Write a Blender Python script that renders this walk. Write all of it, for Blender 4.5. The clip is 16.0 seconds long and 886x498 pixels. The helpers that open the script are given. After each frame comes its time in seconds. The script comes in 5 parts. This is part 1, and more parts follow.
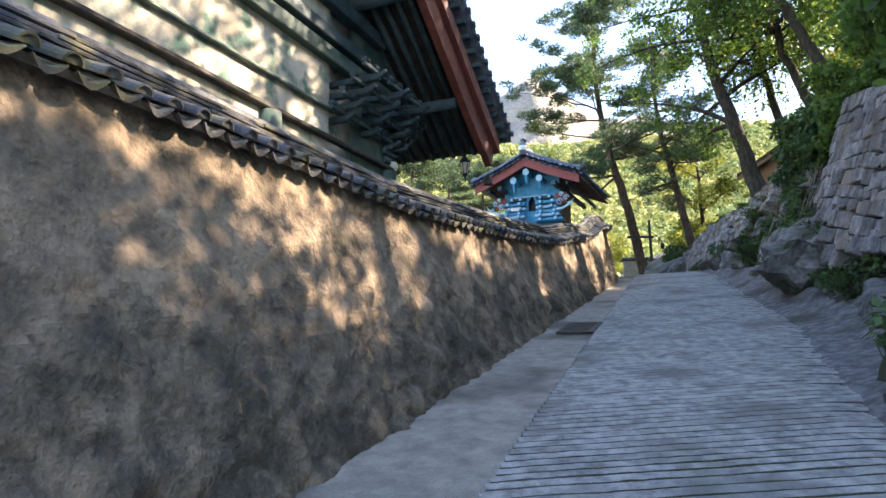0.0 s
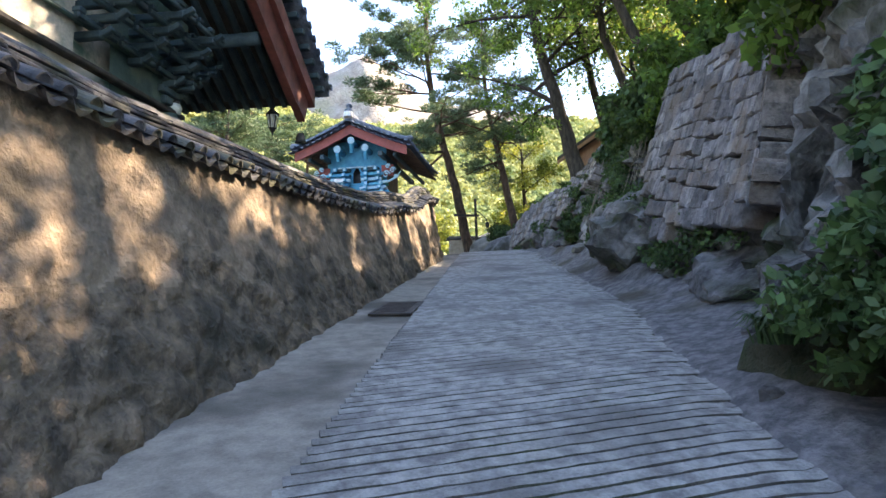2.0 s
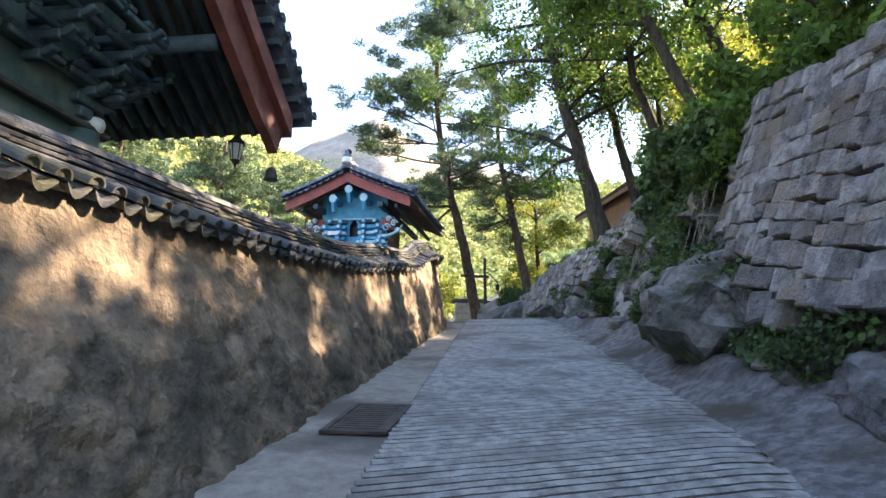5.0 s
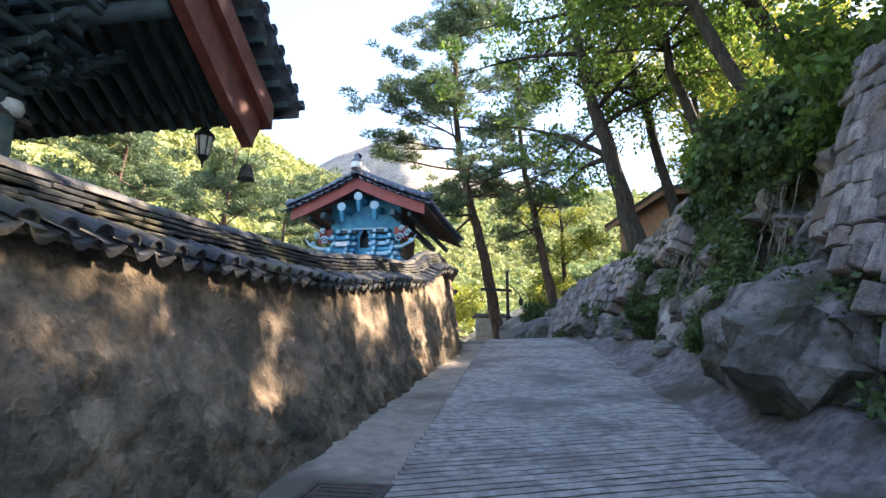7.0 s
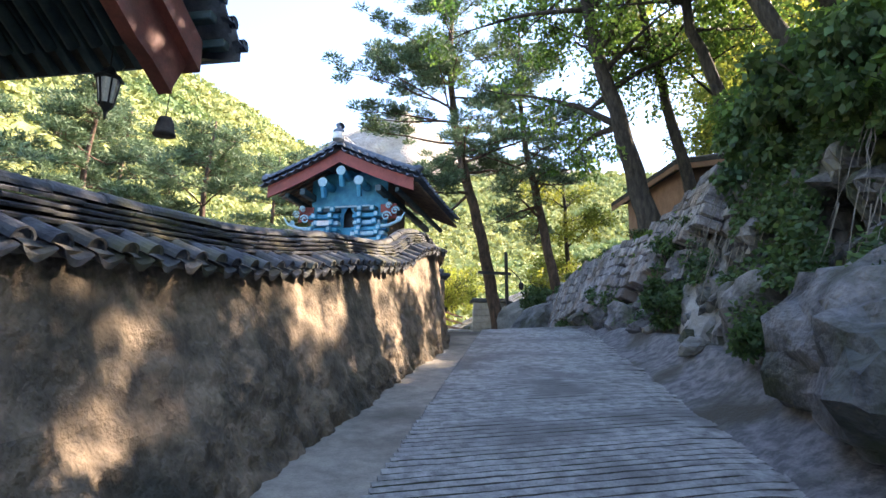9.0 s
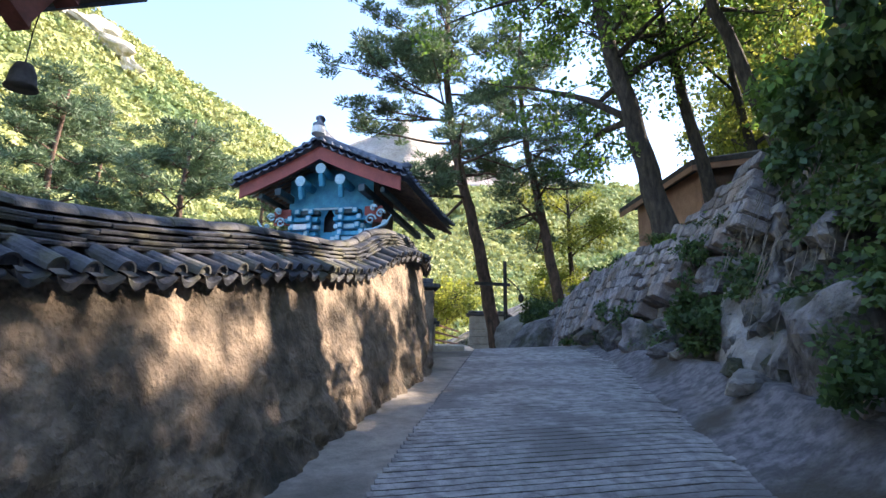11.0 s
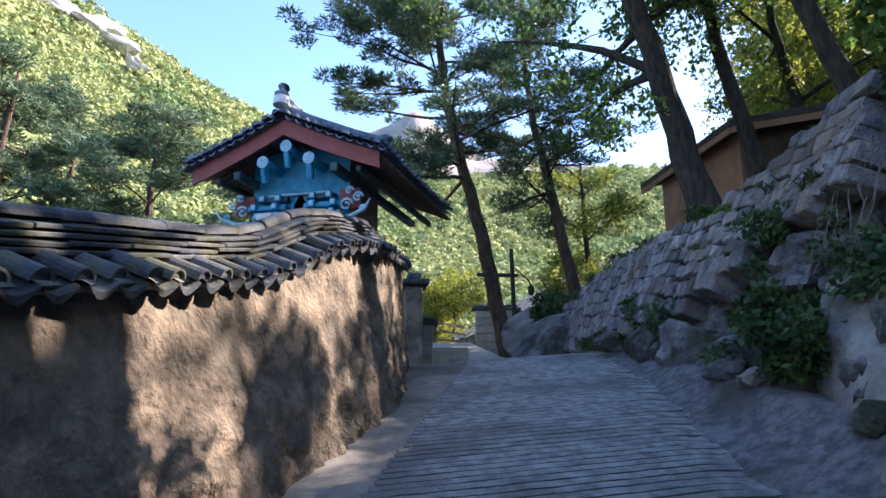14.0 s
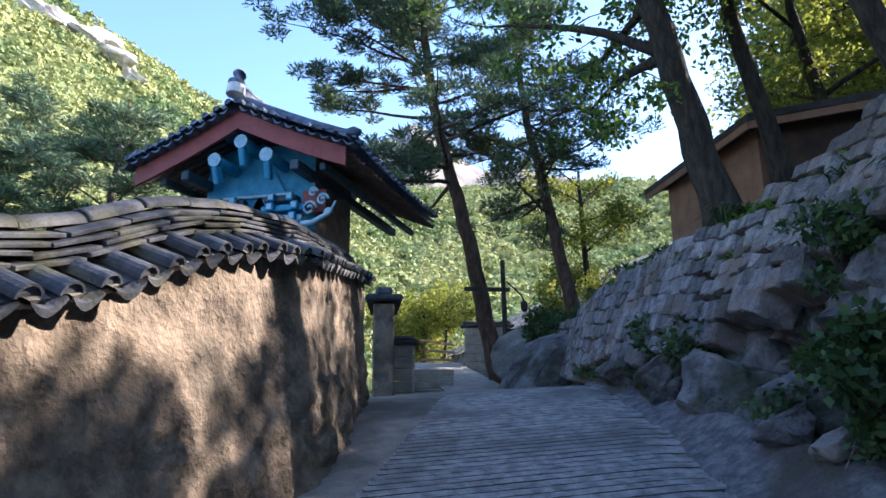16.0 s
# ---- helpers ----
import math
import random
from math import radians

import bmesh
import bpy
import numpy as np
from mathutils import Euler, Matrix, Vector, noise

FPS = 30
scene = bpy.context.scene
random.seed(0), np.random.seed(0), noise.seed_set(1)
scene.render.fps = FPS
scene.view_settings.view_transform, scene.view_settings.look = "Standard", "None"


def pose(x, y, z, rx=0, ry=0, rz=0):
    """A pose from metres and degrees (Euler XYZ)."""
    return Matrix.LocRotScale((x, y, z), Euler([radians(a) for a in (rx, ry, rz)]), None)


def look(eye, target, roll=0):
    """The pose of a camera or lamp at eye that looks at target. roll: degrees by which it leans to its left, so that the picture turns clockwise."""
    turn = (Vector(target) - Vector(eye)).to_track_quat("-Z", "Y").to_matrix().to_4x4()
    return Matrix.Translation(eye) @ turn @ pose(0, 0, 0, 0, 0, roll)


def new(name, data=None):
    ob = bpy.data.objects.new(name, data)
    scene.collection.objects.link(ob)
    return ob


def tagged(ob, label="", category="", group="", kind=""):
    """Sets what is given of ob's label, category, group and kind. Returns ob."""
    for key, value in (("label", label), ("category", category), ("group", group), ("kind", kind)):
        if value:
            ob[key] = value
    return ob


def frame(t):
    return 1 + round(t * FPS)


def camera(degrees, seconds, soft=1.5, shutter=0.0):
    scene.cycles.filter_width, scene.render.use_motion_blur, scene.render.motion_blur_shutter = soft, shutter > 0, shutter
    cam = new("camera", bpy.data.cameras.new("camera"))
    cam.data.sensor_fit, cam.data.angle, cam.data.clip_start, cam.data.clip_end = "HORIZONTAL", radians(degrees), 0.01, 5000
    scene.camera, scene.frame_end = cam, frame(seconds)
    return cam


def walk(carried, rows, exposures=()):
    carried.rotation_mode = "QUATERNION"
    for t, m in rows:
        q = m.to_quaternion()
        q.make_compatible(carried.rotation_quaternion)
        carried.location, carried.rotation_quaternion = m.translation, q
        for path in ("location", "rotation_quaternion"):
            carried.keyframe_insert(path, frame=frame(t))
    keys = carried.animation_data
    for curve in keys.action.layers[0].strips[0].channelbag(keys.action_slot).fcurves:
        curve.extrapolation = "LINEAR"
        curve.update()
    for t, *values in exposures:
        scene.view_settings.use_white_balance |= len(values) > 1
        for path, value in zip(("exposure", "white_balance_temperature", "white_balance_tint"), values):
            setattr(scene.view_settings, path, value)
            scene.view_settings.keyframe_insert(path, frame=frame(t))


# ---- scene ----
cam = camera(71.9, 16.0)
METRES, EYE, TILT, LEAN, TURN = 16.0, 1.56, 8.0, 0.7, 0.0
ROWS = [
    (0.0, 0.0, 0.0, 0.0, 0.0, 0.0, -0.0),
    (0.5, 0.0032, 0.0236, -0.0043, -6.63, -0.54, -1.01),
    (1.0, 0.0127, 0.0527, -0.0082, -11.46, -0.99, -1.29),
    (1.5, 0.0236, 0.0838, -0.0117, -14.06, -1.52, -1.27),
    (2.0, 0.0356, 0.1145, -0.0135, -15.78, -1.69, -1.48),
    (2.5, 0.048, 0.145, -0.0125, -15.42, -0.32, -1.64),
    (3.0, 0.0576, 0.1776, -0.0125, -15.95, 0.64, -2.94),
    (3.5, 0.0669, 0.2081, -0.0133, -16.15, 1.37, -3.06),
    (4.0, 0.0734, 0.2382, -0.0116, -16.27, 2.75, -3.31),
    (6.5, 0.1253, 0.3817, 0.0008, -13.13, 4.34, -3.15),
    (7.0, 0.1363, 0.4104, 0.0028, -12.86, 4.8, -3.21),
    (7.5, 0.1492, 0.4379, 0.0041, -12.65, 4.96, -3.22),
    (8.0, 0.1621, 0.4666, 0.0042, -12.59, 3.47, -3.33),
    (8.5, 0.1721, 0.4979, 0.0073, -12.61, 2.85, -3.16),
    (9.0, 0.1843, 0.5273, 0.0088, -12.67, 3.13, -3.13),
    (11.5, 0.2446, 0.6771, 0.0132, -12.51, 4.18, -3.56),
    (12.0, 0.2571, 0.7041, 0.0157, -12.3, 3.99, -2.71),
    (12.5, 0.2678, 0.7344, 0.0172, -12.2, 3.11, -2.48),
    (13.0, 0.282, 0.7621, 0.0189, -11.88, 2.11, -2.39),
    (13.5, 0.2935, 0.7864, 0.0207, -11.2, 2.33, -1.9),
    (14.0, 0.3049, 0.8149, 0.0226, -11.05, 3.09, -1.68),
    (14.5, 0.3198, 0.8419, 0.0237, -10.88, 3.76, -1.7),
    (15.0, 0.3322, 0.8685, 0.023, -10.62, 4.93, -1.77),
    (15.5, 0.3435, 0.899, 0.024, -10.93, 4.66, -1.69),
    (16.0, 0.3555, 0.9295, 0.0274, -11.2, 4.28, -1.78),
]
walk(cam, [(t, pose(0, 0, EYE, TILT, LEAN, TURN) @ pose(METRES * x, METRES * y, METRES * z, 90 + pitch, roll, yaw)) for t, x, y, z, yaw, pitch, roll in ROWS],
     exposures=[(0.0, 2.4, 7100, 17), (4.0, 2.6, 7300, 18), (7.0, 2.4, 7000, 18), (9.0, 2.4, 6800, 18), (12.0, 1.88, 6100, 20), (16.0, 1.62, 5600, 19)])

# ---- world and sun ----
SUN = Vector((1.0, 0.20, 0.70)).normalized()
world = bpy.data.worlds.new("sky")
scene.world = world
world.use_nodes = True
wn = world.node_tree.nodes
sky = wn.new("ShaderNodeTexSky")
sky.sky_type, sky.sun_disc = "NISHITA", False
sky.sun_elevation = math.asin(SUN.z)
sky.sun_rotation = math.atan2(SUN.x, SUN.y)
sky.air_density, sky.dust_density, sky.ozone_density = 1.1, 0.6, 3.0
wn["Background"].inputs["Strength"].default_value = 0.15
world.node_tree.links.new(sky.outputs["Color"], wn["Background"].inputs["Color"])
sun = new("sun", bpy.data.lights.new("sun", "SUN"))
sun.data.energy, sun.data.angle, sun.data.color = 5.0, radians(0.5), (1.0, 0.86, 0.66)
sun.matrix_world = look((40, 20, 40), Vector((40, 20, 40)) - SUN)


# ---- materials ----
def mat(name, c1, c2, scale=4.0, rough=0.85, bump=0.3, fine=30.0, metal=0.0, c3=None, s3=0.7, lo=0.35, hi=0.65, rnd=0.0, stretch=(1, 1, 1), trans=0.0, dist=0.02):
    m = bpy.data.materials.new(name)
    m.use_nodes = True
    nt = m.node_tree
    N, L = nt.nodes, nt.links
    b = N["Principled BSDF"]
    geo = N.new("ShaderNodeNewGeometry")
    mp = N.new("ShaderNodeMapping")
    mp.inputs["Scale"].default_value = stretch
    L.new(geo.outputs["Position"], mp.inputs["Vector"])
    n1 = N.new("ShaderNodeTexNoise")
    n1.inputs["Scale"].default_value, n1.inputs["Detail"].default_value, n1.inputs["Roughness"].default_value = scale, 6, 0.62
    n2 = N.new("ShaderNodeTexNoise")
    n2.inputs["Scale"].default_value, n2.inputs["Detail"].default_value = fine, 5
    L.new(mp.outputs[0], n1.inputs["Vector"])
    L.new(mp.outputs[0], n2.inputs["Vector"])
    r = N.new("ShaderNodeValToRGB")
    r.color_ramp.elements[0].position, r.color_ramp.elements[1].position = lo, hi
    r.color_ramp.elements[0].color, r.color_ramp.elements[1].color = (*c1, 1), (*c2, 1)
    L.new(n1.outputs["Fac"], r.inputs["Fac"])
    col = r.outputs["Color"]
    if c3:
        n3 = N.new("ShaderNodeTexNoise")
        n3.inputs["Scale"].default_value, n3.inputs["Detail"].default_value = s3, 5
        L.new(mp.outputs[0], n3.inputs["Vector"])
        r3 = N.new("ShaderNodeValToRGB")
        r3.color_ramp.elements[0].position, r3.color_ramp.elements[1].position = 0.5, 0.66
        L.new(n3.outputs["Fac"], r3.inputs["Fac"])
        mx = N.new("ShaderNodeMixRGB")
        mx.inputs["Color2"].default_value = (*c3, 1)
        L.new(r3.outputs["Color"], mx.inputs["Fac"])
        L.new(col, mx.inputs["Color1"])
        col = mx.outputs["Color"]
    hsv = N.new("ShaderNodeHueSaturation")
    L.new(col, hsv.inputs["Color"])
    a = N.new("ShaderNodeMath")
    a.operation = "MULTIPLY_ADD"
    L.new(n2.outputs["Fac"], a.inputs[0])
    a.inputs[1].default_value, a.inputs[2].default_value = 0.6, 0.7
    val = a.outputs[0]
    if rnd:
        oi = N.new("ShaderNodeObjectInfo")
        ad = N.new("ShaderNodeMath")
        ad.operation = "ADD"
        L.new(oi.outputs["Random"], ad.inputs[0])
        L.new(geo.outputs["Random Per Island"], ad.inputs[1])
        fr = N.new("ShaderNodeMath")
        fr.operation = "FRACT"
        L.new(ad.outputs[0], fr.inputs[0])
        k = N.new("ShaderNodeMath")
        k.operation = "MULTIPLY_ADD"
        L.new(fr.outputs[0], k.inputs[0])
        k.inputs[1].default_value, k.inputs[2].default_value = 2 * rnd, 1 - rnd
        mu = N.new("ShaderNodeMath")
        mu.operation = "MULTIPLY"
        L.new(val, mu.inputs[0])
        L.new(k.outputs[0], mu.inputs[1])
        val = mu.outputs[0]
    L.new(val, hsv.inputs["Value"])
    L.new(hsv.outputs["Color"], b.inputs["Base Color"])
    b.inputs["Roughness"].default_value, b.inputs["Metallic"].default_value = rough, metal
    if bump:
        bu = N.new("ShaderNodeBump")
        bu.inputs["Strength"].default_value, bu.inputs["Distance"].default_value = bump, dist
        mi = N.new("ShaderNodeMath")
        mi.operation = "ADD"
        L.new(n1.outputs["Fac"], mi.inputs[0])
        L.new(n2.outputs["Fac"], mi.inputs[1])
        L.new(mi.outputs[0], bu.inputs["Height"])
        L.new(bu.outputs["Normal"], b.inputs["Normal"])
    if trans:
        tr = N.new("ShaderNodeBsdfTranslucent")
        L.new(hsv.outputs["Color"], tr.inputs["Color"])
        ms = N.new("ShaderNodeMixShader")
        ms.inputs["Fac"].default_value = trans
        L.new(b.outputs[0], ms.inputs[1])
        L.new(tr.outputs[0], ms.inputs[2])
        L.new(ms.outputs[0], N["Material Output"].inputs["Surface"])
    return m


M_plaster = mat("earthen plaster", (0.13, 0.10, 0.073), (0.31, 0.235, 0.165), 4.0, 0.95, 1.0, 22, c3=(0.10, 0.082, 0.06), s3=1.3, lo=0.36, hi=0.6, dist=0.035)
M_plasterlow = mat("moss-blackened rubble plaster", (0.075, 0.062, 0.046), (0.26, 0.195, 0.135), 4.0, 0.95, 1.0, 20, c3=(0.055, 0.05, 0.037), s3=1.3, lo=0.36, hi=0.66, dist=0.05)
M_rafter = mat("weathered brown rafter", (0.13, 0.085, 0.065), (0.25, 0.17, 0.13), 4, 0.8, 0.2, 30)
M_tile = mat("fired grey roof tile", (0.032, 0.035, 0.044), (0.11, 0.115, 0.13), 7, 0.7, 0.4, 40, c3=(0.12, 0.115, 0.07), s3=2.2, rnd=0.35)
M_tileblue = mat("blue grey roof tile", (0.09, 0.115, 0.16), (0.21, 0.245, 0.31), 6, 0.7, 0.3, 40, rnd=0.25)
M_mortar = mat("lime mortar", (0.16, 0.14, 0.11), (0.30, 0.27, 0.22), 8, 0.95, 0.4, 40)
M_road = mat("broomed concrete", (0.22, 0.208, 0.20), (0.47, 0.45, 0.425), 7.0, 0.92, 1.0, 55, lo=0.36, hi=0.62, c3=(0.20, 0.188, 0.178), s3=0.9, dist=0.02)
M_apron = mat("worn dusty concrete", (0.24, 0.215, 0.185), (0.39, 0.345, 0.29), 5.0, 0.95, 0.8, 50, c3=(0.13, 0.115, 0.095), s3=0.7, dist=0.01)
M_gutter = mat("gritty dark asphalt", (0.12, 0.115, 0.12), (0.26, 0.248, 0.245), 7.0, 0.95, 1.0, 30, lo=0.4, hi=0.6, c3=(0.09, 0.08, 0.06), s3=0.9, dist=0.03)
M_soil = mat("stony soil", (0.05, 0.047, 0.04), (0.13, 0.115, 0.095), 2.0, 0.97, 0.8, 30, c3=(0.045, 0.06, 0.02), s3=0.8, dist=0.05)
M_moss = mat("mossy earth", (0.035, 0.045, 0.018), (0.09, 0.085, 0.05), 3.0, 0.97, 0.9, 40, c3=(0.045, 0.075, 0.016), s3=1.6, dist=0.05)
M_stone = mat("granite block", (0.11, 0.105, 0.112), (0.33, 0.305, 0.30), 6, 0.9, 0.9, 30, c3=(0.21, 0.165, 0.135), s3=1.6, rnd=0.42, dist=0.04)
M_rock = mat("weathered rock", (0.045, 0.043, 0.045), (0.27, 0.262, 0.26), 2.4, 0.92, 0.9, 14, c3=(0.05, 0.055, 0.03), s3=1.3, dist=0.07)
M_palerock = mat("pale weathered rock", (0.20, 0.19, 0.175), (0.38, 0.36, 0.33), 2.0, 0.92, 0.8, 18, c3=(0.10, 0.09, 0.075), s3=1.2, dist=0.05)
M_bank = mat("earth and rock bank", (0.045, 0.042, 0.038), (0.30, 0.285, 0.27), 2.6, 0.97, 1.0, 12, lo=0.4, hi=0.62, c3=(0.05, 0.065, 0.025), s3=1.1, dist=0.06, stretch=(1, 1, 0.6))
M_bark = mat("dark furrowed bark", (0.022, 0.018, 0.014), (0.085, 0.068, 0.052), 9, 0.95, 1.0, 30, stretch=(1, 1, 0.25), dist=0.05)
M_pinebark = mat("reddish pine bark", (0.05, 0.035, 0.026), (0.17, 0.105, 0.075), 7, 0.95, 1.0, 30, stretch=(1, 1, 0.4), dist=0.04)
M_leaf = mat("oak leaves", (0.07, 0.15, 0.03), (0.17, 0.27, 0.05), 0.9, 0.5, 0, 9, rnd=0.45, trans=0.55)
# Brighter, yellower copy of the green leaf colour, with sunlight painted in.
M_leafy = mat("yellowing leaves", (0.14, 0.19, 0.03), (0.36, 0.36, 0.055), 0.9, 0.6, 0, 9, rnd=0.35, trans=0.6)
M_needle = mat("pine needles", (0.08, 0.13, 0.07), (0.16, 0.235, 0.12), 1.2, 0.6, 0, 9, rnd=0.35, trans=0.25)
M_ivy = mat("ground ivy leaves", (0.038, 0.085, 0.03), (0.09, 0.155, 0.04), 2, 0.55, 0, 12, rnd=0.4, trans=0.3)
# Crown colours are lightened and evened out to carry the distance haze.
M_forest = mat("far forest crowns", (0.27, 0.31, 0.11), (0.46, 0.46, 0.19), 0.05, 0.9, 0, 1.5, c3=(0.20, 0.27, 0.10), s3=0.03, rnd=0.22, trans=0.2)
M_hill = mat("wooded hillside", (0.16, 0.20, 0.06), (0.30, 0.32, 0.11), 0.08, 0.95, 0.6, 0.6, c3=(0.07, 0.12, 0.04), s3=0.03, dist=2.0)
M_granite = mat("bare granite cliff", (0.24, 0.20, 0.17), (0.42, 0.365, 0.31), 0.06, 0.9, 0.8, 0.3, c3=(0.26, 0.24, 0.18), s3=0.03, dist=3.0)
M_outcrop = mat("pale bare outcrop", (0.42, 0.37, 0.31), (0.62, 0.56, 0.49), 0.25, 0.9, 0.6, 1.2, c3=(0.30, 0.28, 0.20), s3=0.12, dist=0.5)
M_red = mat("red oxide painted wood", (0.23, 0.045, 0.035), (0.36, 0.075, 0.055), 3, 0.6, 0.15, 30)
M_maroon = mat("maroon painted rafter", (0.12, 0.034, 0.028), (0.22, 0.065, 0.05), 4, 0.55, 0.2, 30)
M_blue = mat("turquoise painted wood", (0.03, 0.24, 0.40), (0.06, 0.36, 0.52), 4, 0.6, 0.15, 30)
M_bluelt = mat("pale blue painted trim", (0.30, 0.52, 0.62), (0.48, 0.66, 0.72), 8, 0.6, 0.1, 40)
M_teal = mat("dark teal painted wood", (0.026, 0.052, 0.064), (0.065, 0.105, 0.118), 3, 0.65, 0.2, 25)
M_green = mat("faded green painted beam", (0.03, 0.066, 0.062), (0.072, 0.122, 0.108), 3, 0.65, 0.2, 25, c3=(0.12, 0.16, 0.13), s3=2.5)
M_white = mat("white painted detail", (0.62, 0.62, 0.60), (0.80, 0.79, 0.76), 6, 0.7, 0.1, 40)
M_panel = mat("painted pale panel", (0.40, 0.36, 0.28), (0.62, 0.57, 0.48), 1.6, 0.8, 0.15, 30, c3=(0.09, 0.17, 0.14), s3=2.2)
M_black = mat("black iron", (0.008, 0.008, 0.009), (0.02, 0.02, 0.022), 6, 0.5, 0.1, 40)
M_dark = mat("dark aged timber", (0.03, 0.027, 0.025), (0.075, 0.066, 0.06), 5, 0.8, 0.3, 30)
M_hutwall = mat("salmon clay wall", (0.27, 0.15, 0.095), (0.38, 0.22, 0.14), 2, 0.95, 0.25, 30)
# Darker copy of the salmon clay, with the second side's shade in its colour.
M_hutshade = mat("brown clay wall", (0.055, 0.036, 0.027), (0.10, 0.065, 0.046), 2, 0.95, 0.3, 30)
M_iron = mat("rusty cast iron", (0.045, 0.038, 0.035), (0.11, 0.085, 0.07), 6, 0.7, 0.3, 50, metal=0.3)
M_lampglass = mat("frosted lamp glass", (0.55, 0.55, 0.5), (0.7, 0.7, 0.65), 6, 0.3, 0, 30)
M_pier = mat("pale cut stone", (0.34, 0.30, 0.25), (0.50, 0.46, 0.39), 3, 0.9, 0.4, 30)
M_wood = mat("orange brown fence wood", (0.26, 0.11, 0.055), (0.38, 0.19, 0.10), 4, 0.7, 0.2, 30)


# ---- mesh helpers ----
def part(name, bm, material, parent=None, label="", smooth=False):
    me = bpy.data.meshes.new(name)
    bm.to_mesh(me)
    bm.free()
    me.materials.append(material)
    if smooth:
        me.polygons.foreach_set("use_smooth", [True] * len(me.polygons))
    ob = new(name, me)
    if parent:
        ob.parent = parent
    if label:
        ob["label"] = label
    return ob


def shared(name, me, m, parent):
    ob = new(name, me)
    ob.parent = parent
    ob.matrix_local = m
    return ob


def mesh_of(bm, name, material, smooth=False):
    me = bpy.data.meshes.new(name)
    bm.to_mesh(me)
    bm.free()
    me.materials.append(material)
    if smooth:
        me.polygons.foreach_set("use_smooth", [True] * len(me.polygons))
    return me


def empty(name, at=(0, 0, 0)):
    ob = new(name)
    ob.location = at
    ob.empty_display_size = 0.1
    return ob


def box(bm, m, sx, sy, sz, bevel=0.0):
    g = bmesh.ops.create_cube(bm, size=1.0, matrix=m @ Matrix.Diagonal((sx, sy, sz, 1)))
    if bevel:
        es = list({e for v in g["verts"] for e in v.link_edges})
        bmesh.ops.bevel(bm, geom=es, offset=bevel, segments=1, affect="EDGES")


def frame_of(p, xdir, zdir=(0, 0, 1)):
    x = Vector(xdir).normalized()
    y = Vector(zdir).cross(x).normalized()
    z = x.cross(y)
    m = Matrix((x, y, z)).transposed().to_4x4()
    m.translation = Vector(p)
    return m


def beam(bm, p, q, w, h, bevel=0.01):
    p, q = Vector(p), Vector(q)
    box(bm, frame_of((p + q) / 2, q - p), (q - p).length, w, h, bevel)


def tube(bm, pts, radii, seg=8, cap=True):
    rings = []
    pts = [Vector(p) for p in pts]
    for i, p in enumerate(pts):
        d = (pts[min(i + 1, len(pts) - 1)] - pts[max(i - 1, 0)]).normalized()
        up = Vector((0, 0, 1)) if abs(d.z) < 0.9 else Vector((1, 0, 0))
        x = d.cross(up).normalized()
        y = d.cross(x)
        rings.append([bm.verts.new(p + (x * math.cos(a) + y * math.sin(a)) * radii[i]) for a in [2 * math.pi * k / seg for k in range(seg)]])
    for a, b in zip(rings, rings[1:]):
        for k in range(seg):
            bm.faces.new((a[k], a[(k + 1) % seg], b[(k + 1) % seg], b[k]))
    if cap:
        bm.faces.new(rings[0][::-1])
        bm.faces.new(rings[-1])


def lerp(table, y):
    """Linear interpolation in rows of (y, values...)."""
    if y <= table[0][0]:
        return table[0][1:]
    for a, b in zip(table, table[1:]):
        if y <= b[0]:
            k = (y - a[0]) / (b[0] - a[0])
            return tuple(p + (q - p) * k for p, q in zip(a[1:], b[1:]))
    return table[-1][1:]


def fbm(x, y, z=0.0, s=1.0, o=3):
    return noise.fractal(Vector((x * s, y * s, z * s)), 1.0, 2.0, o)


def rock_bm(seed, size, facets=10, rough=0.16, sub=3):
    rng = random.Random(seed)
    bm = bmesh.new()
    bmesh.ops.create_icosphere(bm, subdivisions=sub, radius=1.0)
    planes = []
    for _ in range(facets):
        d = Vector((rng.gauss(0, 1), rng.gauss(0, 1), rng.gauss(0, 1))).normalized()
        planes.append((d, rng.uniform(0.52, 0.8)))
    for v in bm.verts:
        for d, k in planes:
            h = v.co.dot(d) - k
            if h > 0:
                v.co -= d * h
        n = fbm(v.co.x + seed * 7.1, v.co.y, v.co.z, 1.6, 4) + 0.7 * abs(fbm(v.co.x + seed, v.co.y, v.co.z, 3.5, 4))
        v.co += v.normal * n * rough
        v.co = Vector((v.co.x * size[0], v.co.y * size[1], v.co.z * size[2]))
    return bm


# ---- the lie of the land ----
def plane_z(x, y):
    return -0.059 + 0.0575 * x + 0.1448 * y


def foot_x(y):
    """The foot of the earthen wall."""
    if y < 20.3:
        return -0.93 + 0.423 * (y - 4.23)
    return 5.87 + 0.16 * (y - 20.3)


RIGHT = [(-12, 3.2), (0, 3.2), (4.2, 3.45), (5.4, 3.9), (6.2, 4.6), (7.2, 5.5), (8.5, 6.05), (10.7, 6.5), (13.1, 7.35), (16.7, 8.7), (20, 9.45), (24, 10.1), (28, 11.2), (40, 13)]


def right_x(y):
    return lerp(RIGHT, y)[0]


def groove_l(y):
    return -0.2 + 0.375 * (y - 2.9)


def groove_r(y):
    return lerp([(-12, 1.6), (0, 1.9), (4.4, 3.3), (7.1, 4.43), (9.3, 5.5), (14.4, 7.2), (20.5, 9.3), (26, 10.5)], y)[0]


